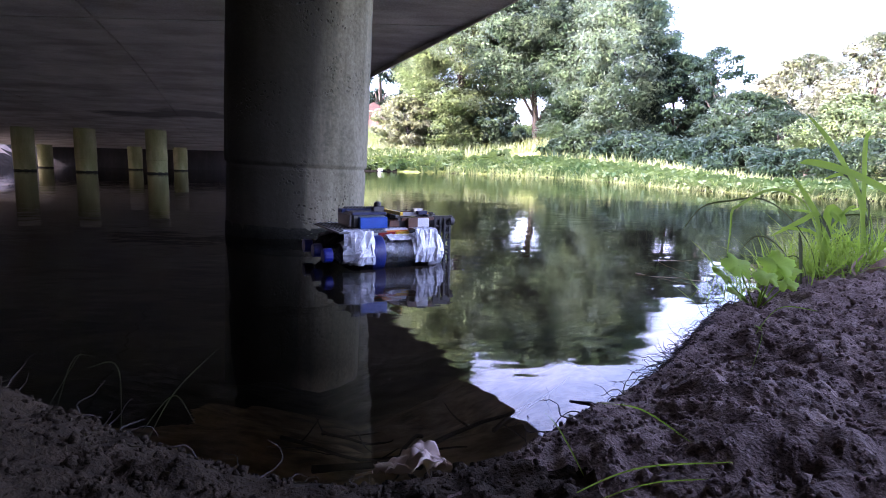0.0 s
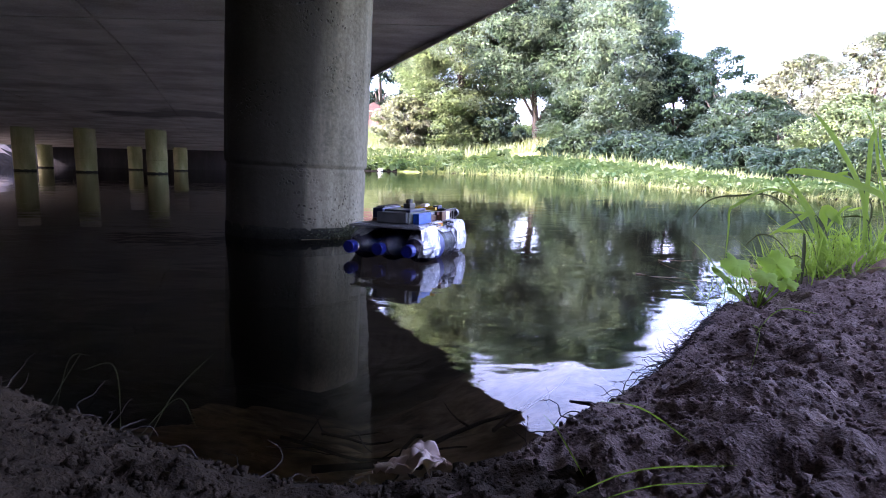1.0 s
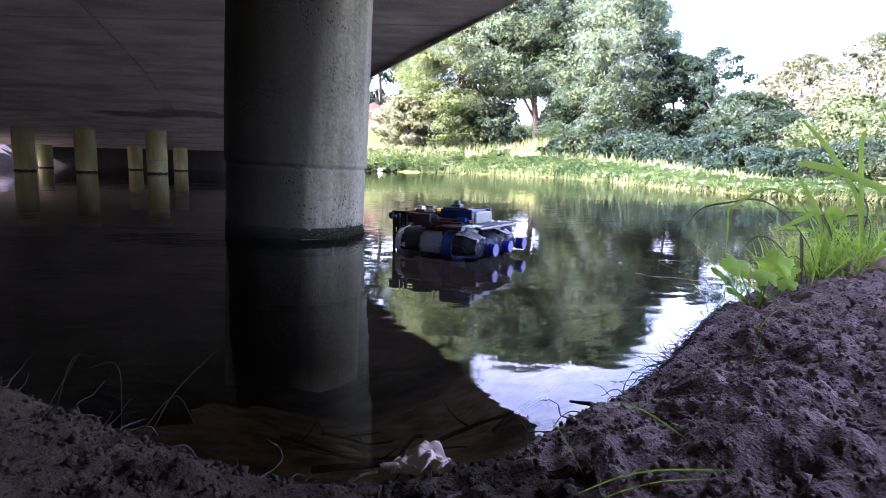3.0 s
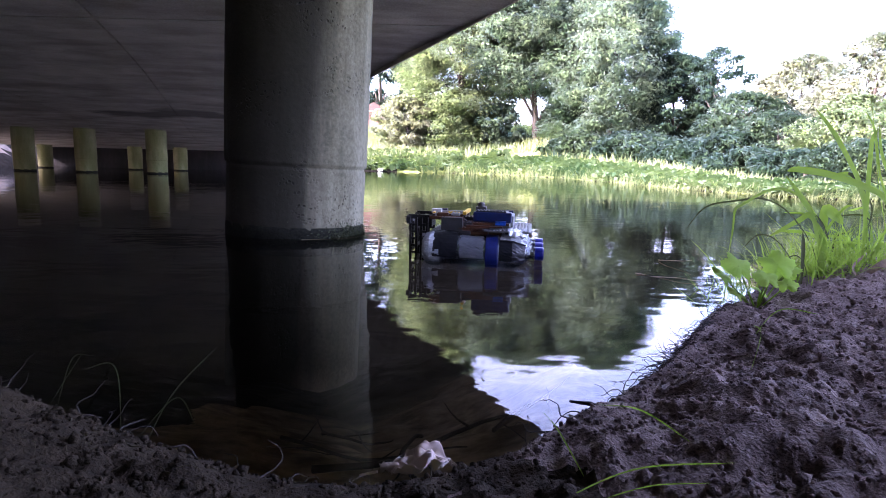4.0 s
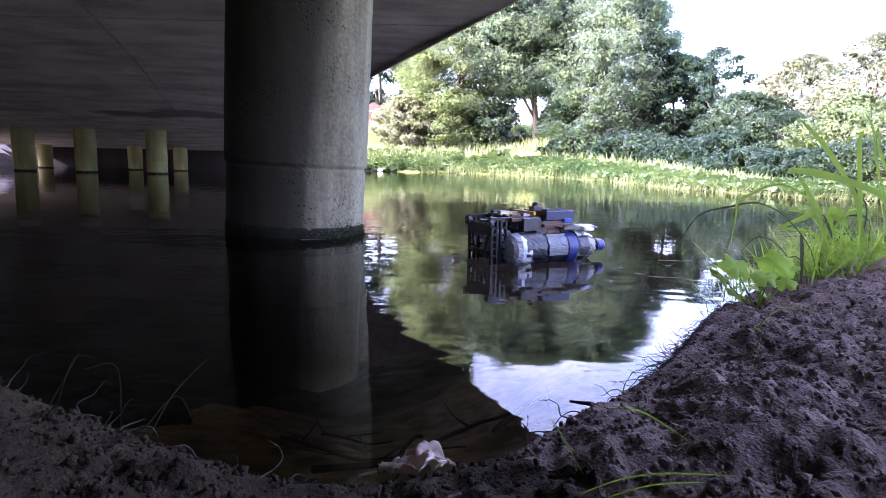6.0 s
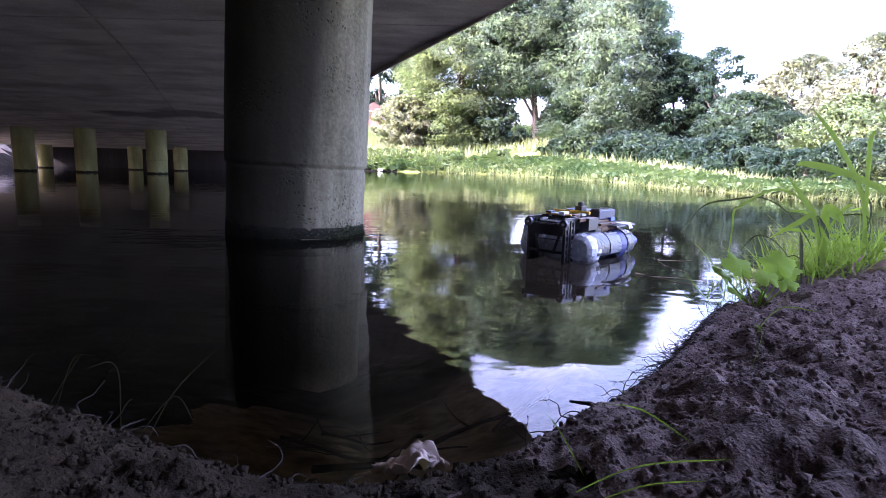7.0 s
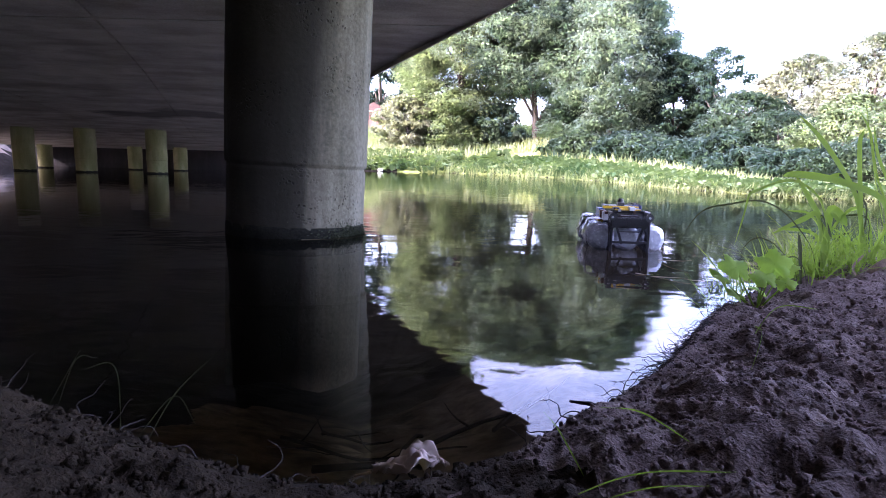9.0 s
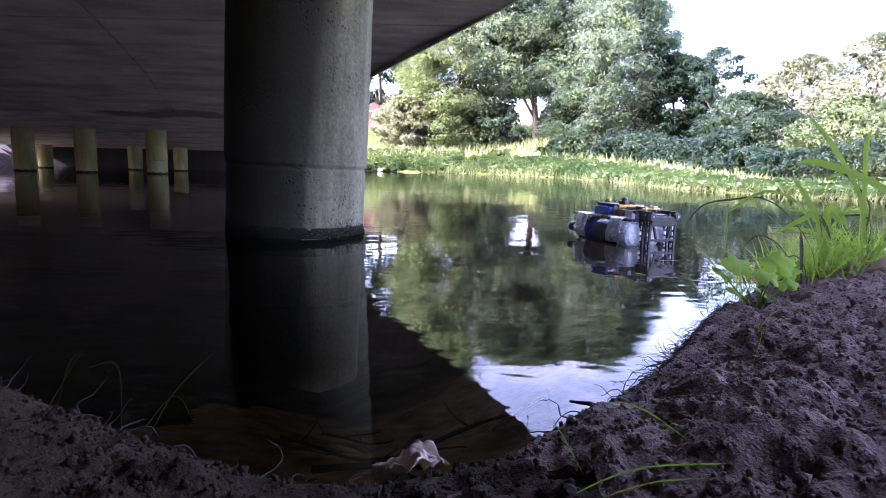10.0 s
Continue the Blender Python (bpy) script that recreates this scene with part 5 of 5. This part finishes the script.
def boat():
    root = empty("bottle_boat", pose(0, 1.4, 0), "toy-brick boat floating on three clear plastic bottles", "toy boat")
    for side in (-1, 0, 1):
        bottle(root, side)
    silver, black = "crumpled silver-grey tape", "black tape"
    tape(root, 1, 0.040, 0.104, 125, -25, "tape", silver)
    tape(root, 1, -0.112, -0.056, 115, -22, "tape", silver)
    tape(root, -1, 0.044, 0.104, 125, 42, "tape", silver)
    tape(root, -1, 0.042, 0.100, 46, -25, "dtape", black)
    tape(root, -1, -0.112, -0.056, 115, -22, "dtape", black)
    tape(root, 1, -0.130, -0.105, 108, -16, "tape", silver)
    tape(root, 1, -0.058, -0.002, 120, 48, "tape", silver)
    drape(root, 1, 0.036, 0.100, 8, "tape", silver)
    drape(root, 1, -0.118, -0.062, 8, "tape", silver)
    drape(root, -1, 0.060, 0.102, 4, "tape", silver)
    tape(root, -1, -0.050, 0.006, 58, -20, "label_white", "faded pale paper label")
    # coloured layers along both edges
    for s in (-1, 1):
        y = s * 0.064
        brick("brick", root, (-0.046, y, 0.0685), (0.032, 0.016, 0.0096), "b_yellow" if s > 0 else "b_dark")
        brick("brick", root, (-0.008, y, 0.0685), (0.040, 0.016, 0.0096), "b_red" if s > 0 else "b_brown")
        brick("brick", root, (0.030, y, 0.0685), (0.032, 0.016, 0.0096), "b_white" if s > 0 else "b_brown")
        brick("plate", root, (-0.020, y, 0.0752), (0.080, 0.016, 0.0032), "b_orange" if s > 0 else "b_brown")
        brick("plate", root, (-0.030, y, 0.0786), (0.056, 0.016, 0.0032), "b_white" if s > 0 else "b_brown", "", True)
    brick("brick", root, (-0.030, 0, 0.0690), (0.110, 0.112, 0.0110), "b_dark")
    plate = brick("baseplate", root, (0.058, 0, 0.0775), (0.108, 0.196, 0.0040), "b_grey", "flat grey studded baseplate", True)
    # module on the plate
    body = part("battery_box", box(bmesh.new(), (0.025, -0.004, 0.0960), (0.076, 0.096, 0.0300), 0.003), "b_green", root, "grey-green battery box")
    for dy in (-0.046, 0.040):
        part("rail", box(bmesh.new(), (0.025, dy, 0.1130), (0.080, 0.012, 0.0060), 0.0008), "b_navy", body, "navy rail")
    part("lid", box(bmesh.new(), (0.020, -0.004, 0.1128), (0.070, 0.070, 0.0042), 0.0008), "b_dark", body, "dark lid")
    part("front_slope", box(bmesh.new(), (0.064, -0.004, 0.0965), (0.010, 0.084, 0.0270), 0.002), "b_grey", body, "grey front panel")
    brick("brick", root, (0.020, 0.055, 0.0935), (0.064, 0.016, 0.0250), "b_blue", "bright blue brick")
    brick("brick", root, (0.040, -0.060, 0.0935), (0.024, 0.016, 0.0096), "b_blue", "bright blue brick")
    part("navy_module", box(bmesh.new(), (0.020, -0.046, 0.1060), (0.090, 0.030, 0.0240), 0.002), "b_navy", root, "navy blue toy-brick module")
    brick("plate", root, (0.010, -0.046, 0.0900), (0.100, 0.034, 0.0060), "b_brown", "", True)
    brick("plate", root, (0.016, -0.046, 0.1190), (0.072, 0.024, 0.0032), "b_black", "", True)
    bm = rod(bmesh.new(), (-0.012, 0.0, 0.1140), (-0.012, 0.0, 0.1340), 0.0085, seg=16)
    rod(bm, (-0.012, 0.0, 0.1330), (-0.012, 0.0, 0.1370), 0.0085, 0.005, 16)
    box(bm, (-0.012, 0.0, 0.1200), (0.026, 0.020, 0.0120), 0.001)
    part("receiver", bm, "b_dark", root, "dark grey receiver knob")
    for c, s_, mt in (((-0.036, -0.052, 0.0880), (0.020, 0.030, 0.0096), "b_dark"), ((-0.040, -0.030, 0.0990), (0.026, 0.018, 0.0090), "b_black"), ((-0.030, 0.048, 0.0900), (0.024, 0.024, 0.0140), "b_brown"),
                      ((-0.012, -0.070, 0.0840), (0.056, 0.010, 0.0064), "b_brown"), ((0.030, -0.072, 0.0850), (0.032, 0.010, 0.0040), "b_brown"), ((-0.060, 0.0, 0.1010), (0.020, 0.036, 0.0100), "b_grey"),
                      ((-0.082, 0.010, 0.1060), (0.030, 0.014, 0.0064), "b_yellow"), ((-0.100, -0.036, 0.1080), (0.026, 0.010, 0.0064), "b_brown"), ((-0.070, -0.034, 0.1080), (0.020, 0.016, 0.0060), "b_light")):
        brick("brick", root, c, s_, mt, "", s_[1] > 0.013)
    # drive at the stern
    for y in (-0.034, 0.034):
        bm = rod(bmesh.new(), (-0.100, y, 0.0880), (-0.046, y, 0.0880), 0.0135, seg=18)
        box(bm, (-0.060, y, 0.0860), (0.034, 0.030, 0.0220), 0.001)
        part("drive_motor", bm, "b_dark" if y > 0 else "b_grey", root, "grey motor housing")
    brick("beam", root, (-0.048, 0.006, 0.1120), (0.0078, 0.104, 0.0078), "b_yellow", "yellow toy-brick beam")
    brick("beam", root, (-0.122, 0.0, 0.1040), (0.0078, 0.096, 0.0078), "b_black", "black toy-brick beam")
    brick("beam", root, (-0.124, 0.0, 0.1100), (0.0060, 0.072, 0.0036), "b_yellow", "yellow toy-brick plate")
    for y, c, z in ((-0.060, "b_brown", 0.100), (0.058, "b_brown", 0.100), (-0.020, "b_brown", 0.1035), (0.022, "b_light", 0.108)):
        brick("beam", root, (-0.088, y, z), (0.082, 0.0078, 0.0078), c)
    for y in (-0.050, 0.050):
        for dx in (-0.020, 0.006):
            ladder(root, -0.150 + dx, y, -0.006, 0.100, 0.014, "b_black")
        brick("beam", root, (-0.150, y, 0.1020), (0.064, 0.0070, 0.0070), "b_black")
        bm = rod(bmesh.new(), (-0.186, y, 0.0920), (-0.176, y, 0.0920), 0.0105, seg=14)
        gear = part("gear_wheel", bm, "b_dark", root, "dark round gear wheel")
        part("hub", rod(bmesh.new(), (-0.188, y, 0.0920), (-0.185, y, 0.0920), 0.0034, seg=10), "b_light", gear, "pale axle hub")
        bm = box(bmesh.new(), (0, 0, 0), (0.005, 0.0065, 0.082), 0.0005, Matrix.Translation((-0.176, y * 0.66, 0.056)) @ Matrix.Rotation(math.copysign(0.32, -y), 4, "X"))
        part("brace", bm, "b_black", root)
    for z, k in ((0.022, 0.104), (0.066, 0.092), (0.088, 0.104)):
        brick("beam", root, (-0.176, 0, z), (0.0070, k, 0.0068), "b_black")
    brick("brick", root, (-0.150, 0.0, 0.0850), (0.040, 0.050, 0.0220), "b_black")
    brick("brick", root, (-0.176, 0.0, 0.0780), (0.0120, 0.100, 0.0220), "b_black")
    brick("brick", root, (-0.120, -0.012, 0.1130), (0.024, 0.016, 0.0096), "b_white", "white toy brick")
    brick("brick", root, (-0.112, 0.030, 0.1120), (0.024, 0.016, 0.0080), "b_navy")
    brick("brick", root, (-0.100, 0.058, 0.0900), (0.030, 0.014, 0.0240), "b_white", "white toy brick")
    brick("brick", root, (-0.072, 0.062, 0.0900), (0.024, 0.016, 0.0280), "b_brown")
    brick("brick", root, (-0.074, -0.060, 0.0880), (0.050, 0.024, 0.0300), "b_dark")
    bm = bmesh.new()
    box(bm, (-0.148, 0, 0.050), (0.026, 0.060, 0.002), 0.0003)
    part("paddle_blade", bm, "b_dark", root)
    return root


bottle_boat = boat()

# ---- movement ----
BOAT = [(0.0, -0.166, 1.314, 208), (0.5, -0.126, 1.352, 222), (1.0, -0.092, 1.431, 244), (1.5, -0.072, 1.463, 263), (2.0, -0.032, 1.449, 285), (2.5, -0.004, 1.480, 312), (2.7, 0.018, 1.470, 319),
        (3.2, 0.060, 1.430, 334), (3.8, 0.093, 1.393, 349), (4.0, 0.103, 1.385, 351), (4.5, 0.148, 1.374, 355), (5.0, 0.170, 1.388, 365), (5.5, 0.202, 1.412, 379), (5.7, 0.214, 1.430, 383),
        (6.3, 0.286, 1.478, 394), (6.8, 0.345, 1.495, 404), (7.0, 0.372, 1.515, 408), (7.5, 0.419, 1.560, 420), (8.0, 0.467, 1.630, 430), (8.5, 0.500, 1.680, 436), (9.0, 0.540, 1.74, 443), (9.5, 0.555, 1.78, 458), (10.0, 0.572, 1.83, 476)]


LEAF = [(0.0, 0.0, 0, 0), (1.0, 0.0, 0, 0), (2.0, 0.002, 2, 3), (2.5, 0.003, 3, 4), (4.5, 0.003, 3, 4), (5.5, 0.003, 3, 4), (7.0, -0.001, -2, -3), (7.5, -0.002, -3, -4), (9.0, -0.001, -2, -3), (10.0, -0.001, -2, -3)]


def motions():
    walk(bottle_boat, [(t, pose(x, y, 0.0, 0.6 * math.sin(t * 2.1), 0.8 * math.sin(t * 1.7), a)) for t, x, y, a in BOAT])
    for i, plant in enumerate(swaying + swaying_stems):
        base, amp = plant.matrix_basis.copy(), (6.0 if i in (3, 4) else 4.0 if i < 3 else 2.5)
        rows = []
        for k in range(21):
            t = k * 0.5
            gust = math.sin(1.9 * t + i * 1.3) + 0.6 * math.sin(3.7 * t + i * 2.1)
            rows.append((t, base @ pose(0, 0, 0, 0.5 * amp * math.sin(2.6 * t + i), amp * gust * 0.7, 0)))
        walk(plant, rows)
    base = dry_leaf.matrix_basis.copy()
    walk(dry_leaf, [(t, Matrix.Translation((dx, 0, 0)) @ base @ pose(0, 0, 0, 0, ry, rz)) for t, dx, ry, rz in LEAF])
    walk(river, [(0.0, pose(0, 0, 0)), (5.0, pose(0.10, -0.06, 0)), (10.0, pose(0.20, -0.12, 0))])


motions()
